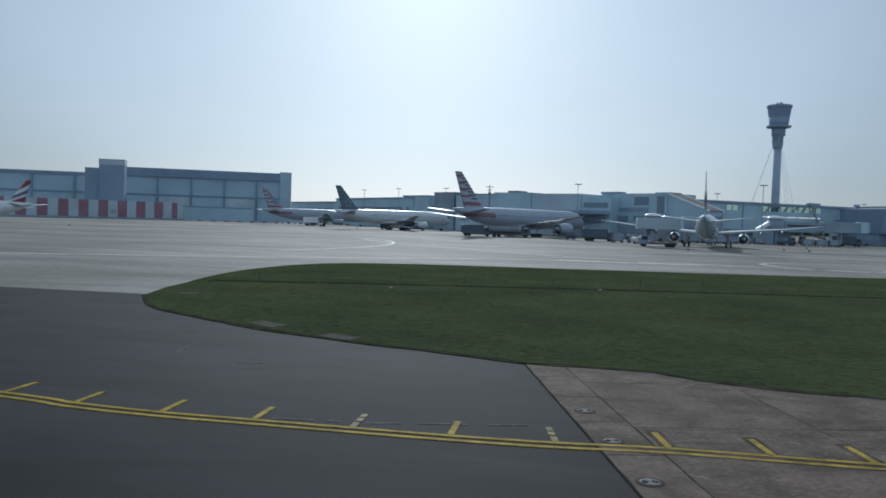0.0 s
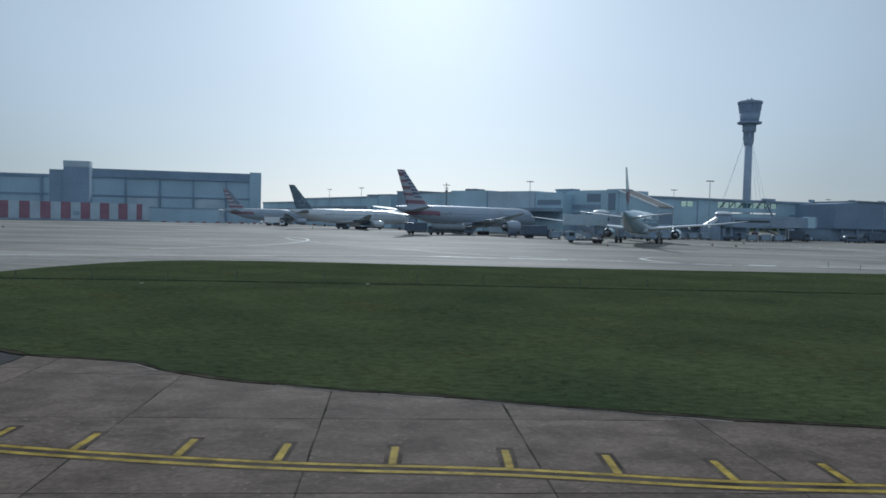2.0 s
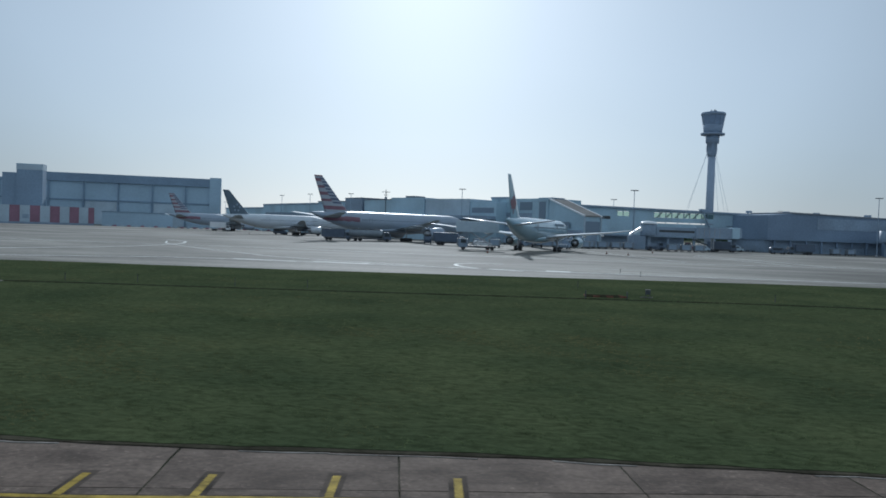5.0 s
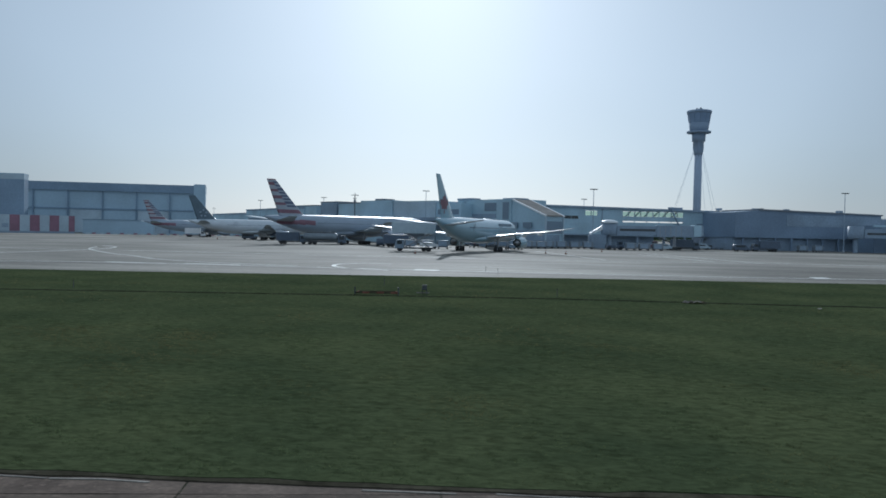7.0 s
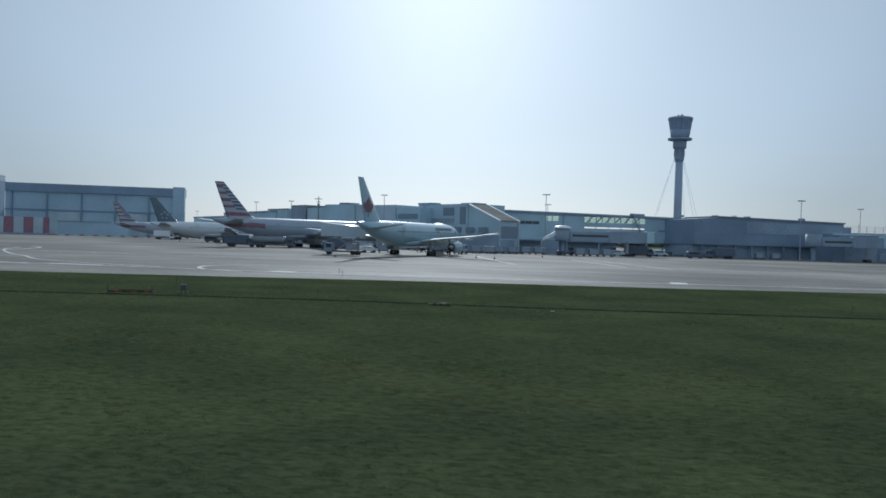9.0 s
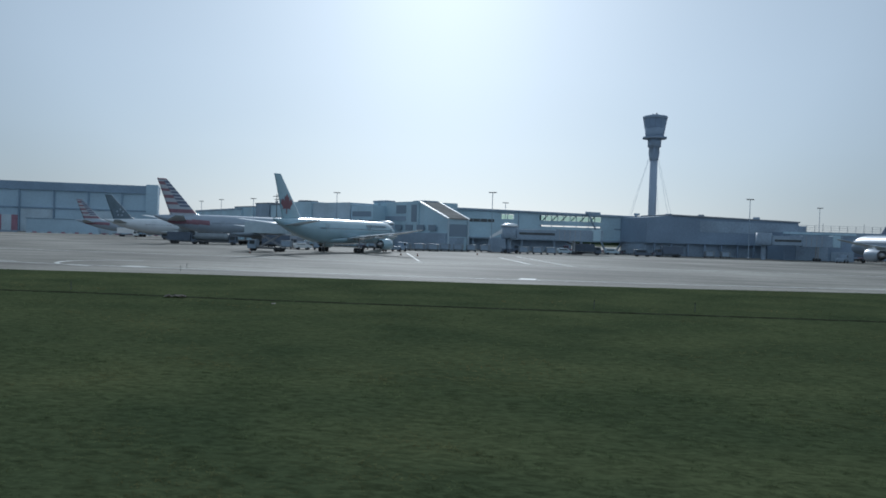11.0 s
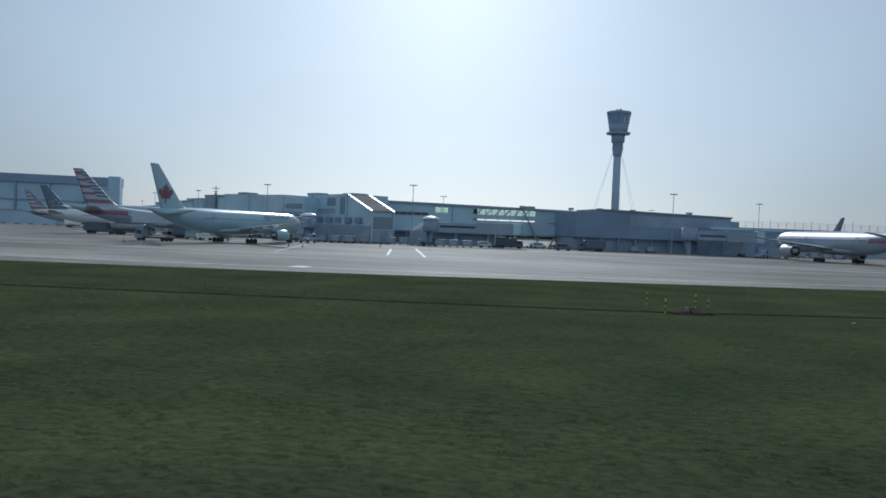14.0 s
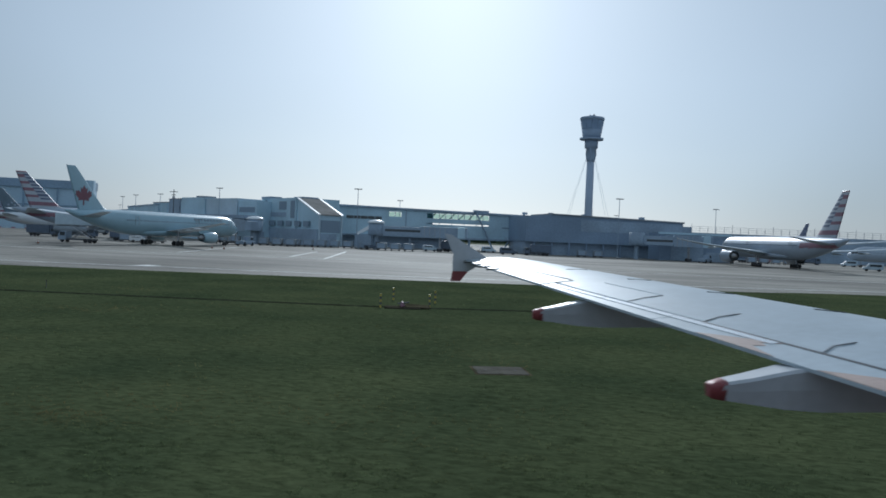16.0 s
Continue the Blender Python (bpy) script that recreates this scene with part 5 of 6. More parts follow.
boarding_bridge(-12, 293, -7.4, 273.5, 4.6, "pale grey boarding bridge at the silver airliner's nose", False)


# ---- ground vehicles ----
def wheels(parent, pts, r=0.45, w=0.28):
    for x, y in pts:
        part("wheel", spin(B(), [(-w / 2, r * 0.5), (-w / 2, r * 0.88), (-w * 0.3, r), (w * 0.3, r), (w / 2, r * 0.88), (w / 2, r * 0.5)], (x, y, r), "y", 14), M["rubber"], parent)


def truck_cab(parent, x0, x1, z1, mt):
    bm = B()
    prism(bm, [(x0, -1.15, 0.55), (x1, -1.15, 0.55), (x1, -1.15, 1.5), (x1 - 0.35, -1.15, z1), (x0, -1.15, z1)], (0, 2.3, 0))
    bmesh.ops.bevel(bm, geom=bm.edges[:], offset=0.06, segments=2, affect="EDGES")
    cab_ = part("cab", bm, M[mt], parent)
    bm = B()
    prism(bm, [(x1 - 0.03, -1.0, 1.55), (x1 - 0.32, -1.0, z1 - 0.15), (x1 - 0.27, -1.0, z1 - 0.15), (x1 + 0.03, -1.0, 1.55)], (0, 2.0, 0))
    part("windscreen", bm, M["glass"], cab_)
    for s in (1, -1):
        part("side_window", box(B(), x0 + 0.3, x1 - 0.45, s * 1.16 - 0.02, s * 1.16 + 0.02, 1.5, z1 - 0.2), M["glass"], cab_)
        part("headlight", box(B(), x1 - 0.02, x1 + 0.05, s * 0.85 - 0.17, s * 0.85 + 0.17, 0.75, 0.95), M["white"], cab_)


def lift_truck(x, y, deg, up, label, mt="white"):
    t = thing("catering_truck", label, "truck", pose(x, y, 0, 0, 0, deg))
    part("chassis", box(B(), -4.2, 3.9, -1.0, 1.0, 0.55, 0.95), M["dark_steel"], t)
    truck_cab(t, 2.0, 3.9, 2.5, "bridge" if mt == "clad_light" else mt)
    part("box_body", box(B(), -4.8, 4.6 if up > 1.5 else 1.8, -1.25, 1.25, 1.0 + up, 3.4 + up, 0.05), M[mt], t)
    if up > 0.5:
        for s in (0.9, -0.9):
            part("scissor_arm", tube(B(), (-3.6, s, 0.95), (1.5, s, 1.0 + up), 0.1), M["steel"], t)
            part("scissor_arm", tube(B(), (1.5, s * 0.86, 0.95), (-3.6, s * 0.86, 1.0 + up), 0.1), M["steel"], t)
    wheels(t, [(2.9, 1.0), (2.9, -1.0), (-2.4, 1.0), (-2.4, -1.0), (-3.4, 1.0), (-3.4, -1.0)], 0.48)
    return t


def tanker(x, y, deg, label):
    t = thing("fuel_truck", label, "truck", pose(x, y, 0, 0, 0, deg))
    part("chassis", box(B(), -6.5, 5.5, -1.1, 1.1, 0.6, 1.1), M["dark_steel"], t)
    truck_cab(t, 3.4, 5.6, 2.7, "blue")
    bm = B()
    loft(bm, [[Vector((xx, 1.2 * f * math.cos(a * math.tau / 20), 2.25 + 1.1 * f * math.sin(a * math.tau / 20))) for a in range(20)] for xx, f in ((-6.6, 0.7), (-6.4, 0.95), (-6.0, 1), (2.6, 1), (3.0, 0.95), (3.2, 0.7))])
    tank = part("tank", bm, M["container"], t)
    part("walkway", box(B(), -5.8, 2.4, -0.4, 0.4, 3.35, 3.5), M["dark_steel"], tank)
    for q in (-4, -1.5, 1):
        part("hatch", spin(B(), [(3.45, 0.35), (3.65, 0.33), (3.7, 0.05)], (q, 0, 0), "z", 12), M["steel"], tank)
    wheels(t, [(4.4, 1.05), (4.4, -1.05), (-3.4, 1.05), (-3.4, -1.05), (-4.7, 1.05), (-4.7, -1.05)], 0.5)
    return t


def container_dolly(x, y, deg):
    d = thing("dolly", "low steel baggage dolly on small wheels", "dolly", pose(x, y, 0, 0, 0, deg), "baggage dollies")
    part("deck", box(B(), -1.6, 1.6, -0.85, 0.85, 0.38, 0.52), M["dark_steel"], d)
    part("drawbar", tube(B(), (1.6, 0, 0.4), (2.3, 0, 0.4), 0.05, n=6), M["dark_steel"], d)
    wheels(d, [(1.1, 0.8), (1.1, -0.8), (-1.1, 0.8), (-1.1, -0.8)], 0.2, 0.14)
    c = thing("air_container", "grey aluminium air-cargo container on a dolly", "container", pose(x, y, 0.52, 0, 0, deg), "air-cargo containers")
    bm = B()
    prism(bm, [(-1.5, -0.78, 0.0), (1.1, -0.78, 0.0), (1.55, -0.78, 0.5), (1.55, -0.78, 1.62), (-1.5, -0.78, 1.62)], (0, 1.56, 0))
    bmesh.ops.bevel(bm, geom=bm.edges[:], offset=0.03, segments=1, affect="EDGES")
    part("shell", bm, M["container"], c)
    for s in (1, -1):
        part("door_curtain", box(B(), -1.3, 0.9, s * 0.79 - 0.015, s * 0.79 + 0.015, 0.15, 1.5), M["bridge"], c)
    return d


def van(x, y, deg, mt, label, L=5.2, H=2.2):
    v = thing("van", label, "van", pose(x, y, 0, 0, 0, deg), "service vans")
    rings = []
    for yy, f in ((-0.98, 0.0), (-0.9, 0.06), (0.9, 0.06), (0.98, 0.0)):
        g = 0.1 - f
        rings.append([Vector(p) for p in ((-L / 2 + g, yy, 0.4 + g), (L / 2 - g, yy, 0.4 + g), (L / 2 - g, yy, 1.05), (L / 2 - 0.9, yy, 1.25), (L / 2 - 1.6, yy, H - g), (-L / 2 + g, yy, H - g))])
    body = part("body", loft(B(), rings), M[mt], v)
    bm = B()
    prism(bm, [(L / 2 - 0.93, -0.8, 1.3), (L / 2 - 1.5, -0.8, H - 0.2), (L / 2 - 1.44, -0.8, H - 0.2), (L / 2 - 0.86, -0.8, 1.3)], (0, 1.6, 0))
    part("windscreen", bm, M["glass"], body)
    for s in (1, -1):
        part("side_window", box(B(), -L / 2 + 0.5, L / 2 - 1.75, s * 0.985 - 0.02, s * 0.985 + 0.02, 1.3, H - 0.3), M["glass"], body)
        part("headlight", box(B(), L / 2 - 0.1, L / 2 - 0.02, s * 0.7 - 0.18, s * 0.7 + 0.18, 0.75, 0.95), M["white"], body)
    wheels(v, [(L / 2 - 1, 0.88), (L / 2 - 1, -0.88), (-L / 2 + 1, 0.88), (-L / 2 + 1, -0.88)], 0.36, 0.24)
    return v


def belt_loader(x, y, deg, label):
    b = thing("belt_loader", label, "belt loader", pose(x, y, 0, 0, 0, deg))
    part("chassis", box(B(), -2.4, 2.2, -0.95, 0.95, 0.5, 1.0, 0.08), M["white"], b)
    bm = B()
    prism(bm, [(-4.2, -0.5, 0.9), (4.0, -0.5, 3.4), (4.0, -0.5, 3.75), (-4.2, -0.5, 1.25)], (0, 1.0, 0))
    part("conveyor", bm, M["dark_steel"], b)
    for s in (0.55, -0.55):
        part("guard_rail", tube(B(), (-4.0, s, 1.7), (3.9, s, 4.2), 0.05, n=6), M["steel"], b)
    part("lift_ram", tube(B(), (0.5, 0, 0.9), (2.4, 0, 2.9), 0.09), M["steel"], b)
    part("driver_seat", box(B(), -1.6, -1.0, 0.55, 0.95, 1.0, 1.7, 0.06), M["rubber"], b)
    wheels(b, [(1.5, 0.85), (1.5, -0.85), (-1.6, 0.85), (-1.6, -0.85)], 0.4, 0.25)
    return b


def tow_tractor(x, y, deg, label, mt="clad_dark"):
    t = thing("tow_tractor", label, "tractor", pose(x, y, 0, 0, 0, deg))
    part("body", box(B(), -2.6, 2.6, -1.2, 1.2, 0.45, 1.35, 0.14), M[mt], t)
    cabin = part("cab", box(B(), 0.8, 2.3, -1.0, 1.0, 1.3, 2.5, 0.1), M[mt], t)
    part("window", box(B(), 2.28, 2.33, -0.85, 0.85, 1.6, 2.3), M["glass"], cabin)
    for s in (1, -1):
        part("window", box(B(), 1.0, 2.1, s * 1.0 - 0.03, s * 1.0 + 0.03, 1.6, 2.3), M["glass"], cabin)
    wheels(t, [(1.7, 1.05), (1.7, -1.05), (-1.7, 1.05), (-1.7, -1.05)], 0.55, 0.35)
    return t


lift_truck(15.4, 177.6, 187, 2.9, "pale catering truck with its box raised on scissor arms", "clad_light")
tanker(-22.0, 226.5, 13, "long blue fuel truck with grey tank")
lift_truck(-31.5, 224.8, 13, 0.0, "dark box truck beside the fuel truck", "blue")
lift_truck(3.5, 214, 20, 0.0, "dark box truck behind the mint airliner", "blue")
van(-4.5, 222, 100, "blue", "dark service van under the silver airliner")
van(13.5, 203, 35, "white", "small white van crossing behind the airliner", 4.4, 1.7)
van(75.5, 262, 20, "clad_light", "pale grey service van before the gallery", 4.6, 1.9)
van(99, 268, 15, "blue", "dark service van at the pier foot")
van(210, 262, 190, "white", "white service van near the striped airliner")
van(203, 268, 170, "clad_light", "grey service van near the striped airliner")
tow_tractor(158.5, 276, 60, "dark low aircraft tow tractor")
tow_tractor(60, 252, 12, "blue baggage tow tractor", "blue")
tow_tractor(33.5, 221.5, 80, "dark tow tractor under the airliner nose")
lift_truck(82.5, 268, 16, 0.0, "dark box truck before the gallery", "blue")
lift_truck(107, 275, 195, 0.0, "dark box truck before the pier", "blue")
lift_truck(-120, 330, 20, 0.5, "white catering truck before the hangar")
lift_truck(-66, 296, 10, 0.6, "dark service truck under the teal-tailed airliner", "blue")
van(-76, 290, 12, "blue", "dark van under the teal-tailed airliner")
lift_truck(184, 331, 12, 0.0, "muted red box truck behind the striped airliner", "dull_red")
lift_truck(174, 322, 200, 0.4, "dark catering truck beside the annex", "blue")
lift_truck(203, 340, 8, 0.0, "dark box truck beyond the striped airliner", "blue")
van(193, 322, 15, "blue", "dark van beyond the striped airliner")
van(214, 330, 185, "clad_light", "pale van beyond the striped airliner")
for q in range(4):
    container_dolly(178 + q * 4.1, 312 + q * 0.8, 10)
for q in range(5):
    container_dolly(36.5 + q * 3.9, 248.6 + q * 0.9, 13 + 3 * (q % 2))
for q in range(3):
    container_dolly(64.5 + q * 3.9, 246.5 + q * 0.8, 12)
for q in range(4):
    container_dolly(10 + q * 4.0, 262 + q * 0.4, 6)
for q in range(3):
    container_dolly(31 + q * 4.0, 238.5 + q * 0.6, 10)
for q in range(2):
    container_dolly(121 + q * 5.2, 285.5 + q * 1.7, 20)
for q in range(3):
    container_dolly(8 + q * 4, 206 + q, 15)


def baggage_cart(x, y, deg, full):
    """An open cart with a canopy on four posts."""
    c = thing("baggage_cart", "dark open baggage cart with canopy" + (" and stacked bags" if full else ", empty"), "cart", pose(x, y, 0, 0, 0, deg), "baggage carts")
    part("deck", box(B(), -1.4, 1.4, -0.75, 0.75, 0.42, 0.54, 0.02), M["dark_steel"], c)
    part("canopy", box(B(), -1.45, 1.45, -0.8, 0.8, 1.95, 2.02, 0.03), M["bridge"], c)
    for px in (-1.35, 1.35):
        for py in (-0.7, 0.7):
            part("post", tube(B(), (px, py, 0.54), (px, py, 1.96), 0.035, n=6), M["steel"], c)
    part("drawbar", tube(B(), (1.4, 0, 0.4), (2.2, 0, 0.36), 0.05, n=6), M["dark_steel"], c)
    if full:
        bag_rnd = random.Random(int(x * 10))
        for q in range(7):
            bx, bz = -1.05 + (q % 4) * 0.66, 0.54 + 0.42 * (q // 4)
            part("suitcase", box(B(), bx - 0.28, bx + 0.28, -0.5, 0.3 + bag_rnd.uniform(0, 0.3), bz, bz + bag_rnd.uniform(0.3, 0.42), 0.05), M[bag_rnd.choice(("navy", "rubber", "dull_red", "container"))], c)
    wheels(c, [(1.0, 0.7), (1.0, -0.7), (-1.0, 0.7), (-1.0, -0.7)], 0.21, 0.14)
    return c


for q, (cx, cy, cd) in enumerate(((80.5, 296.5, 12), (83.8, 297.4, 14), (87.1, 298.2, 18), (93.5, 301.0, 150), (97.0, 299.2, 145), (104.0, 291.0, 20), (107.4, 292.3, 22), (59.0, 247.0, 12), (14.0, 264.5, 5), (20.5, 231.0, 60))):
    baggage_cart(cx, cy, cd, q % 3 != 1)
tow_tractor(76.0, 291.5, 195, "small red and white baggage tractor", "dull_red")
belt_loader(79.0, 286.0, 200, "white belt loader parked below the gallery")
van(90.0, 287.5, 12, "clad_light", "pale service van below the gallery", 4.8, 2.0)


def cone(x, y):
    c = thing("traffic_cone", "small orange traffic cone with dark base", "cone", pose(x, y, 0), "apron cones")
    part("base", box(B(), -0.24, 0.24, -0.24, 0.24, -0.01, 0.05, 0.02), M["rubber"], c)
    part("body", spin(B(), [(0.05, 0.17), (0.72, 0.035), (0.75, 0.03)], (0, 0, 0), "z", 14), M["orange"], c)
    part("band", spin(B(), [(0.36, 0.118), (0.5, 0.09)], (0, 0, 0), "z", 14, ends=False), M["white"], c)


for cx, cy in ((43.7, 185), (48.2, 182), (-86, 284), (-129, 176), (56, 214), (20, 160)):
    cone(cx, cy)


# ---- small things in the grass ----
def marker_post(x, y, h, banded=False):
    p = thing("marker_post", "banded yellow and black marker post in the grass" if banded else "slim dark marker post in the grass", "post", pose(x, y, 0.03), "marker posts")
    n = 5 if banded else 1
    for q in range(n):
        part("band" if banded else "stake", tube(B(), (0, 0, h * q / n), (0, 0, h * (q + 1) / n), 0.06 if banded else 0.022, n=10), M["hi_yellow"] if banded and q % 2 == 0 else M["dark_steel"], p)
    if not banded:
        part("cap", spin(B(), [(h, 0.035), (h + 0.06, 0.035), (h + 0.08, 0.01)], (0, 0, 0), "z", 10), M["rubber"], p)


for x, y in ((116.0, 73.8), (115.2, 79.6), (118.7, 75.6), (118.3, 79.0)):
    marker_post(x, y, 0.85, True)
for x, y in ((-20.7, 47.4), (-16.5, 49.2), (-12.1, 51.0), (-8, 52.8), (-2, 53.6), (4, 55.6), (8.4, 57.2), (15.1, 58.2), (19.8, 59.6), (42.7, 97.5), (44.6, 93.0), (38.2, 72.0), (52, 66.5), (86.8, 71.2), (93.2, 72.6), (134, 82.5)):
    marker_post(x, y, 0.5)

guard = thing("guard_frame", "low rusty red barrier frame round a pit", "barrier", pose(40.2, 62.9, 0.03, 0, 0, 14))
for s in (-1.45, 1.45):
    part("upright", tube(B(), (s, 0, 0), (s, 0, 0.52), 0.04, n=8), M["dark_steel"], guard)
for q in range(6):
    part("bar", box(B(), -1.41 + q * 0.47, -0.94 + q * 0.47, -0.05, 0.05, 0.08, 0.2), M["rust"] if q % 2 else M["verge"], guard)
part("side_rail", tube(B(), (-1.45, 0, 0.14), (-1.25, 1.3, 0.14), 0.035, n=8), M["rust"], guard)
part("side_rail", tube(B(), (1.45, 0, 0.14), (1.25, 1.3, 0.14), 0.035, n=8), M["rust"], guard)
part("rear_rail", tube(B(), (-1.25, 1.3, 0.14), (1.25, 1.3, 0.14), 0.035, n=8), M["verge"], guard)
cab_box = thing("equipment_cabinet", "small dark equipment cabinet with pale top", "cabinet", pose(43.1, 64.6, 0.03, 0, 0, 14))
part("case", box(B(), -0.16, 0.16, -0.12, 0.12, 0.3, 0.6, 0.03), M["dark_steel"], cab_box)
part("lid", box(B(), -0.18, 0.18, -0.14, 0.14, 0.6, 0.65, 0.02), M["pale_steel"], cab_box)
for s in (-0.15, 0.15):
    part("leg", tube(B(), (s, 0, 0), (s, 0, 0.34), 0.03, n=8), M["dark_steel"], cab_box)
part("crossbar", tube(B(), (-0.55, 0, 0.1), (0.35, 0, 0.1), 0.035, n=8), M["kerb"], cab_box)

pit = thing("drain_pit", "open drain pit with rusty red cover and pale lid", "drain", pose(117.4, 74.2, 0.03, 0, 0, 16))
part("rim", box(B(), -1.2, 1.0, -0.7, 0.7, -0.05, 0.08, 0.03), M["edge_soil"], pit)
part("lid", prism(B(), [(0.1, -0.5, 0.09), (1.6, -0.45, 0.06), (1.6, 0.35, 0.14), (0.1, 0.4, 0.2)], (0, 0, 0.06)), M["verge"], pit)
part("valve", spin(B(), [(0.08, 0.18), (0.22, 0.16), (0.3, 0.09), (0.4, 0.07)], (-0.1, 0, 0), "z", 12), M["dull_red"], pit)
part("valve_arm", tube(B(), (-0.4, 0.1, 0.26), (0.3, -0.15, 0.38), 0.045, n=8), M["dark_steel"], pit)


def cover_slab(x, y, deg, lx, ly, label="flat concrete cover slab set in the grass"):
    c = thing("cover_slab", label, "slab", pose(x, y, 0.0, 0, 0, deg), "cover slabs")
    part("frame", box(B(), -lx / 2 - 0.1, lx / 2 + 0.1, -ly / 2 - 0.1, ly / 2 + 0.1, -0.03, 0.035, 0.015), M["verge"], c)
    part("lid", box(B(), -lx / 2, lx / 2, -ly / 2, ly / 2, 0.0, 0.05, 0.012), M["verge"] if ly < 0.6 else M["cover"], c)
    for s in (-0.3, 0.3):
        part("lifting_eye", spin(B(), [(0.06, 0.05), (0.07, 0.045)], (s * lx, 0, -0.01), "z", 8), M["rubber"], c)


cover_slab(126.2, 54.1, 18, 1.75, 1.5)
cover_slab(-12.3, 29.3, -30, 1.7, 0.9)
cover_slab(-8.6, 27.2, -20, 1.5, 0.8)
cover_slab(-21.1, 38.8, 15, 1.2, 0.6)
bag = thing("litter", "crumpled grey plastic sheet lying on grass", "litter", pose(60.8, 64.8, 0.05, 0, 0, 10))
bm = B()
lit = random.Random(4)
g = [[bm.verts.new((-0.7 + a * 0.2, -0.3 + b * 0.2, 0.02 + lit.uniform(0, 0.16))) for b in range(4)] for a in range(8)]
for a in range(7):
    for b in range(3):
        bm.faces.new((g[a][b], g[a + 1][b], g[a + 1][b + 1], g[a][b + 1]))
bmesh.ops.solidify(bm, geom=bm.faces[:], thickness=0.01)
part("sheet", bm, M["kerb"], bag)
for lx, ly in ((-11.9, 47.5), (1.2, 53), (68, 63.6), (126.5, 73.6)):
    b2 = thing("litter", "tiny pale scrap lying on grass", "litter", pose(lx, ly, 0.06, 0, 0, 30), "scraps")
    part("scrap", prism(B(), [(-0.14, -0.06, 0), (0.12, -0.08, 0.02), (0.15, 0.07, 0.05), (-0.1, 0.09, 0.03)], (0, 0, 0.012)), M["kerb"], b2)

# inset lights across the first concrete strip
for x, y in ((0.33, 18.66), (0.9, 16.2), (1.47, 13.75)):
    il = thing("inset_light", "round steel inset taxiway light with bolted rim", "light", pose(x, y, 0.0, 0, 0, 14), "inset lights")
    part("seal", spin(B(), [(-0.01, 0.27), (0.004, 0.26), (0.005, 0.12)], (0, 0, 0), "z", 28), M["black_paint"], il)
    part("rim", spin(B(), [(0.0, 0.19), (0.01, 0.185), (0.014, 0.1), (0.014, 0.065)], (0, 0, 0), "z", 28), M["pale_steel"], il)
    for s in (-0.09, 0.09):
        part("lens", box(B(), s - 0.05, s + 0.05, -0.045, 0.045, 0.008, 0.026, 0.008), M["black_paint"], il)
    for a in range(6):
        part("bolt", spin(B(), [(0.01, 0.03), (0.018, 0.025)], (0.15 * math.cos(a * math.tau / 6), 0.15 * math.sin(a * math.tau / 6), 0), "z", 8), M["dark_steel"], il)

# ---- wing of the aircraft that taxies along, where it stands at the end ----
EYE = Vector((129.654, 27.723, 0))
wing_pose = pose(EYE.x, EYE.y, 0, 0, 0, 11.9)      # x forward, y to the wing tip


def le(y):
    return 1.57 + 0.45 * (15.4 - y)


def te(y):
    return 0.37 + 0.272 * (15.4 - max(y, 3.2))


def wz(y):
    return 4.12 - 0.046 * (15.4 - y)


def skin(y, a):
    """A point of the upper skin, a metres ahead of the trailing edge."""
    c = le(y) - te(y)
    u = min(1, max(0, 1 - a / c))
    top = np.interp(u, [q[0] for q in FOIL[5::-1]], [q[1] for q in FOIL[5::-1]])
    return Vector((te(y) + a, y, wz(y) + top * (c - 0.4) * (0.11 - 0.03 * y / 15.4) / 0.106 - 0.03 * c + 0.07 * (1 - u)))


own = thing("aircraft_wing", "pale grey airliner wing with tip fence and red-tipped fairings", "wing", wing_pose)
rings = []
for y in (2.2, 4, 6, 8, 10, 12, 13.6, 14.8, 15.25, 15.42):
    c = le(y) - te(y)
    cut = 1 if y < 15.2 else 0.94 if y < 15.4 else 0.8
    th = 0.11 - 0.03 * y / 15.4
    rings.append([Vector((te(y) + (1 - u) * c * cut, y, wz(y) + v * (c - 0.4) * th / 0.106 - 0.03 * c + 0.07 * (1 - u))) for u, v in FOIL])
part("wing_box", loft(B(), rings), M["wing_grey"], own)


def wing_plate(nm, corners, lift, mt, thick=0.03):
    """A plate on the upper skin with corners (span, metres ahead of the trailing edge)."""
    return part(nm, prism(B(), [skin(y, a) + Vector((0, 0, lift)) for y, a in corners], (0, 0, -thick)), M[mt], own)


def wing_strip(nm, y0, y1, a0, a1, lift, mt, thick=0.03):
    return wing_plate(nm, [(y0, a0), (y1, a0), (y1, a1), (y0, a1)], lift, mt, thick)


def gap(y):
    """Where the flaps meet the wing, metres ahead of the trailing edge."""
    return 0.36 - 0.035 * (y - 6.2)


for y0, y1 in ((2.4, 5.1), (5.12, 8.4), (8.42, 11.46)):
    wing_plate("flap", [(y0, 0.0), (y1, 0.0), (y1, gap(y1)), (y0, gap(y0))], 0.004, "wing_grey", 0.03)
for y0, y1 in ((2.4, 5.1), (5.12, 6.1), (6.1, 8.04)):
    wing_plate("flap_gap", [(y0, gap(y0)), (y1, gap(y1)), (y1, gap(y1) + 0.035), (y0, gap(y0) + 0.035)], 0.008, "dark_steel", 0.012)
for y0, y1 in ((6.9, 8.4), (8.42, 9.9), (9.92, 11.4)):
    wing_plate("seal_strip", [(y0, gap(y0) - 0.09), (y1, gap(y1) - 0.09), (y1, gap(y1) - 0.01), (y0, gap(y0) - 0.01)], 0.012, "bare", 0.012)
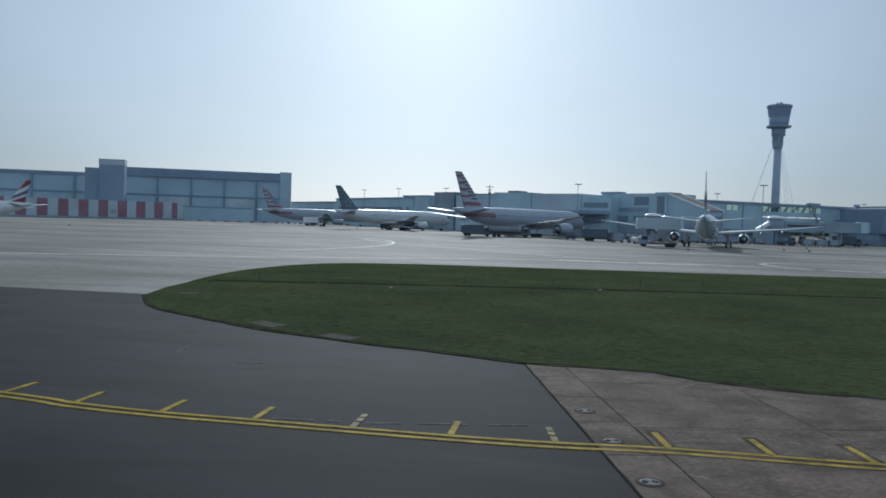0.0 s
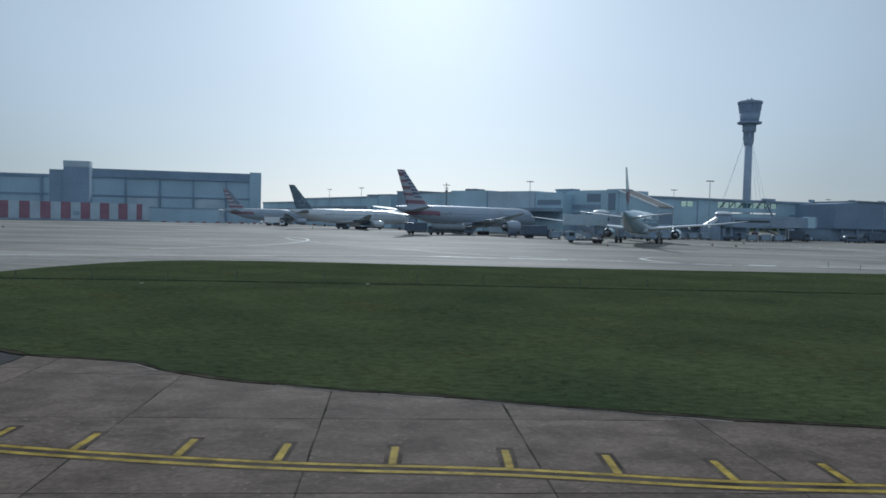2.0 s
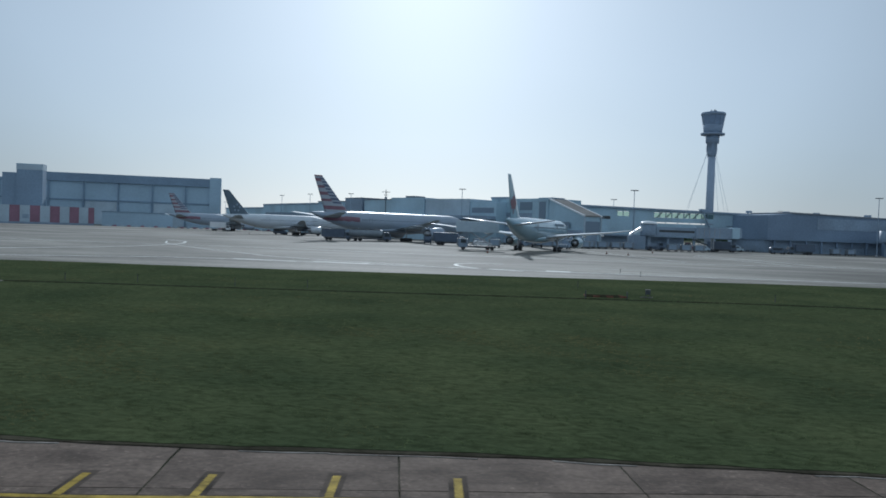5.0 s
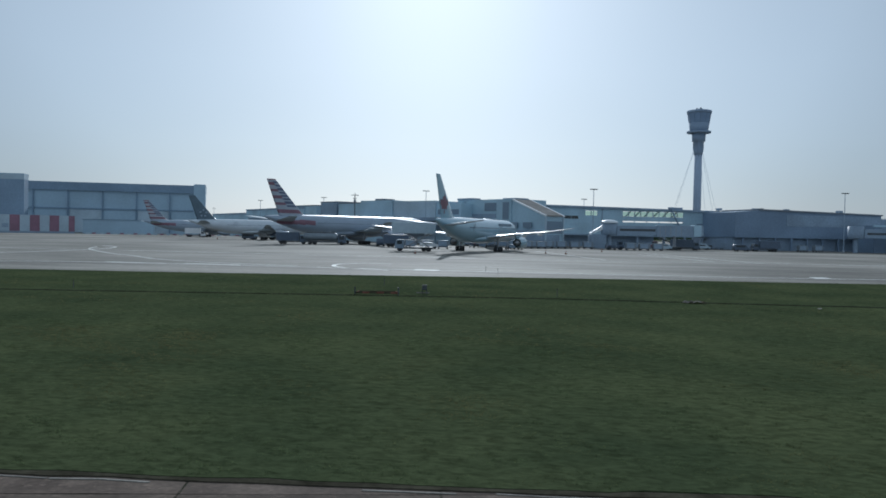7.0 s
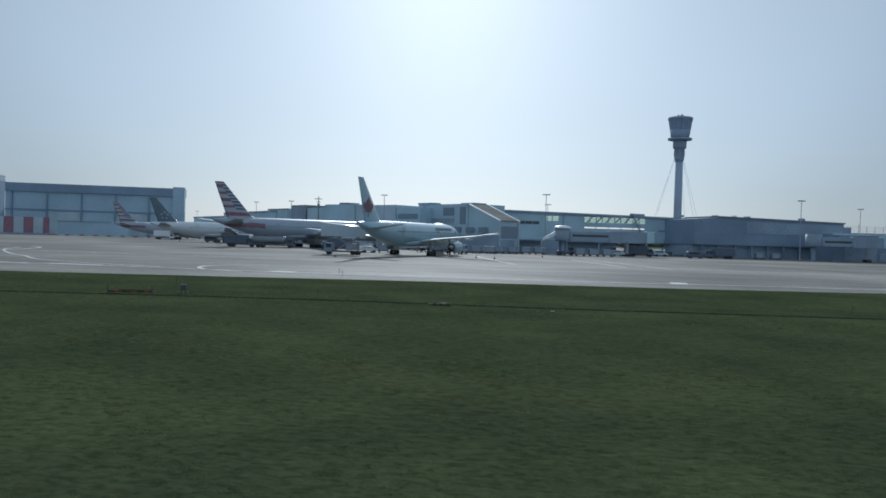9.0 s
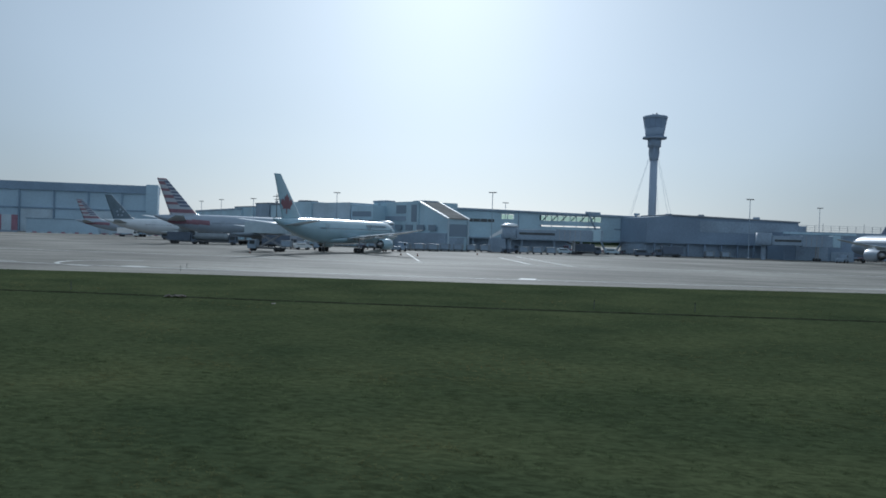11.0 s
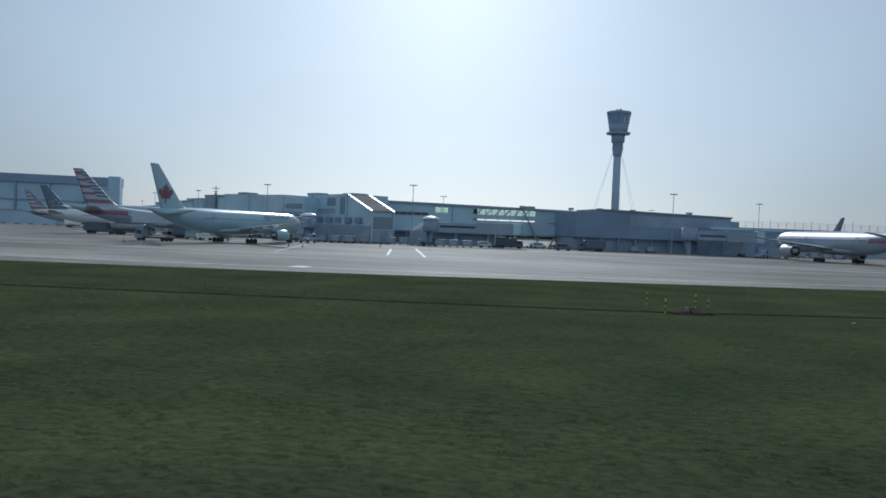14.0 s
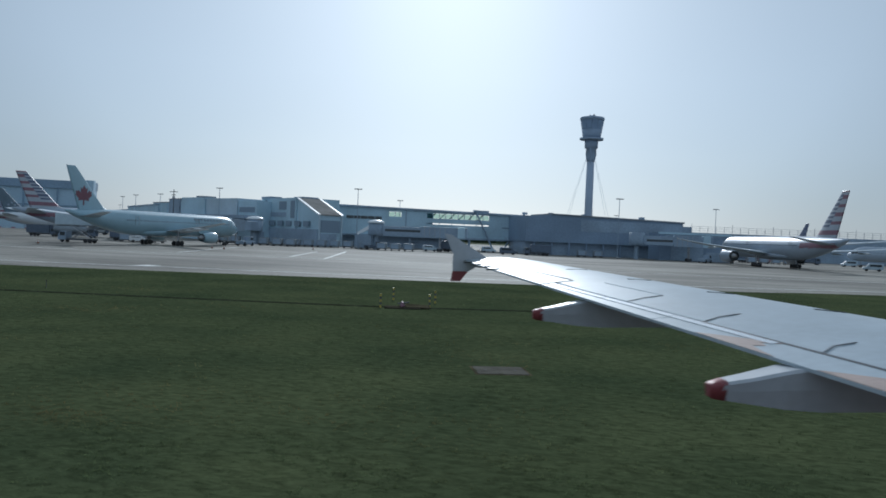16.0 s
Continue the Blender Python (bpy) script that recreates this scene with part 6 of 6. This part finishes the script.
wing_plate("aileron", [(11.5, 0.0), (14.9, 0.0), (14.9, 0.27), (11.5, 0.5)], 0.004, "wing_grey", 0.03)
wing_plate("panel_seam", [(11.66, 0.51), (14.9, 0.27), (14.9, 0.285), (11.66, 0.53)], 0.012, "dark_steel", 0.012)
wing_plate("panel_seam", [(11.47, 0.0), (11.49, 0.0), (11.55, 0.5), (11.53, 0.5)], 0.012, "dark_steel", 0.012)
for y0, y1 in ((4.92, 6.44), (6.48, 8.0), (8.04, 9.48), (9.52, 11.0)):
    wing_plate("spoiler", [(y0, gap(y0) + 0.045), (y1, gap(y1) + 0.045), (y1 + 0.24, 0.86), (y0 + 0.24, 0.86)], 0.006, "wing_grey", 0.006)
for y in (4.9, 6.46, 8.02, 9.5):
    g0 = gap(y) + 0.04
    wing_plate("panel_seam", [(y, g0), (y + 0.012, g0), (y + 0.172, 0.6), (y + 0.252, 0.86), (y + 0.24, 0.86), (y + 0.16, 0.6)], 0.012, "dark_steel", 0.006)
wing_plate("panel_seam", [(9.82, 0.84), (11.1, 0.76), (11.1, 0.775), (9.82, 0.86)], 0.012, "aircraft_white", 0.008)
wing_plate("bare_patch", [(7.62, 0.005), (7.38, 0.12), (7.06, 0.27), (6.86, 0.33), (6.98, 0.22), (6.86, 0.18), (6.92, 0.1), (6.7, 0.04), (6.5, 0.005)], 0.009, "primer", 0.008)
wing_plate("bare_patch", [(6.02, 0.005), (5.86, 0.1), (5.66, 0.22), (5.2, 0.3), (4.6, 0.32), (4.4, 0.005)], 0.009, "primer", 0.008)
for y in np.arange(4.0, 14.5, 1.5):
    c = le(y) - te(y)
    wing_strip("slat_seam", y, y + 0.012, c - 0.6, c - 0.25, 0.012, "dark_steel", 0.01)
# flap track fairings: flat bright top, shaded side, red end
for y, x0, zt, hw in ((10.25, 1.19, 3.6, 0.15), (6.3, 2.18, 3.42, 0.17)):
    def fairing_ring(dx, up, down, f):
        w, a, b = hw * f, zt + up, zt - down
        return [Vector((x0 + dx, y + p, q)) for p, q in ((-w, a - 0.025), (-w * 0.86, a), (w * 0.86, a), (w, a - 0.025), (w * 0.82, (a + b) / 2), (w * 0.5, b), (-w * 0.5, b), (-w * 0.82, (a + b) / 2))]
    st = [(0.1, 0.03, 0.12, 0.6), (0.3, 0.075, 0.14, 0.8), (0.6, 0.155, 0.17, 1), (0.9, 0.205, 0.18, 1), (1.8, 0.14, 0.14, 0.9), (2.5, 0.14, 0.0, 0.5), (3.0, 0.16, -0.1, 0.15)]
    bm = loft(B(), [fairing_ring(*q) for q in st])
    for f in bm.faces:
        f.smooth = False
    fr = part("flap_fairing", bm, M["fairing"], own)
    bm = loft(B(), [fairing_ring(*q) for q in ((0.0, -0.005, 0.1, 0.4), (0.03, 0.01, 0.115, 0.52), (0.13, 0.04, 0.128, 0.63))])
    part("red_tip", bm, M["red"], fr)
fence = part("tip_fence", prism(B(), [(-0.02, 15.4, 4.6), (0.12, 15.4, 4.58), (0.85, 15.4, 4.14), (1.3, 15.4, 4.1), (1.2, 15.4, 4.0), (0.62, 15.4, 3.95), (0.47, 15.4, 3.86), (0.16, 15.4, 3.86), (0.16, 15.4, 4.2)], (0, 0.05, 0)), M["fairing"], own)
part("red_tip", prism(B(), [(0.16, 15.4, 3.86), (0.47, 15.4, 3.86), (0.32, 15.4, 3.66), (0.13, 15.4, 3.66)], (0, 0.05, 0)), M["red"], fence)
for q in range(4):
    y = 14.9 - q * 0.45
    part("discharge_wick", tube(B(), (te(y) + 0.1, y, wz(y) - 0.02), (te(y) - 0.14, y, wz(y) - 0.05), 0.012, n=6), M["dark_steel"], own)

gear = part("main_gear", tube(tube(B(), (4.6, 2.5, 0.55), (4.8, 2.6, 3.1), 0.13, 0.17), (5.9, 2.6, 3.0), (4.7, 2.5, 1.3), 0.08), M["steel"], own)
for s in (-0.4, 0.4):
    part("wheel", spin(B(), [(-0.2, 0.28), (-0.2, 0.5), (-0.12, 0.57), (0.12, 0.57), (0.2, 0.5), (0.2, 0.28)], (4.6, 2.5 + s, 0.57), "y", 18), M["rubber"], gear)

# ---- concrete taxiway slabs ----
slabs = thing("taxiway_slabs", "brownish grey jointed concrete taxiway slabs", "pavement", pose(0.43, 16.4, 0, 0, 0, 14.0), kind="structure")


def slab_mesh(lx, ly, seed):
    """A slab with chipped edges."""
    chip = random.Random(seed)
    n, worn = 6, lambda: 0.009 + 0.035 * chip.random() ** 4
    edge = [(lx * k / n, worn()) for k in range(1, n)] + [(lx - worn(), ly * k / n) for k in range(1, n)]
    edge = [(0.014, 0.014)] + edge[:n - 1] + [(lx - 0.014, 0.014)] + edge[n - 1:] + [(lx - 0.014, ly - 0.014)]
    edge += [(lx * k / n, ly - worn()) for k in range(n - 1, 0, -1)] + [(0.014, ly - 0.014)] + [(worn(), ly * k / n) for k in range(n - 1, 0, -1)]
    bm = B()
    hi = [bm.verts.new((x, y, 0.0)) for x, y in edge]
    lo = [bm.verts.new((lx / 2 + (x - lx / 2) * 1.002, ly / 2 + (y - ly / 2) * 1.002, -0.05)) for x, y in edge]
    bm.faces.new(hi)
    for k in range(len(hi)):
        bm.faces.new((lo[k], lo[(k + 1) % len(hi)], hi[(k + 1) % len(hi)], hi[k]))
    me = bpy.data.meshes.new("slab")
    bmesh.ops.recalc_face_normals(bm, faces=bm.faces)
    bm.to_mesh(me)
    bm.free()
    me.materials.append(M["concrete"])
    return me


part("joint_seal", box(B(), -0.035, 0.0, -24, 9, -0.03, 0.002), M["wet_soil"], slabs)
for col in range(35):
    part("joint_seal", box(B(), 1.2 + 4.26 * col - 0.06, 1.2 + 4.26 * col + 0.06, -22.6, 14.9, -0.016, -0.006), M["wet_soil"], slabs)
for row in range(-5, 4):
    part("joint_seal", box(B(), 1.27, 146, row * 4.7 + 0.77, row * 4.7 + 0.89, -0.016, -0.008), M["wet_soil"], slabs)
strip_kinds, slab_kinds = [slab_mesh(1.2, 2.5, k) for k in (1, 2)], [slab_mesh(4.26, 4.7, k) for k in (3, 4, 5, 6)]
for row in range(-9, 4):
    ob = new("slab", strip_kinds[row % 2])
    ob.parent = slabs
    ob.location = (0, row * 2.5 + 1.25, 0)
for row in range(-5, 3):
    for col in range(34):
        ob = new("slab", slab_kinds[(row * 3 + col * 7 + col // 3) % 4])
        ob.parent = slabs
        ob.location = (1.2 + 4.26 * col, row * 4.7 + 0.83, 0)
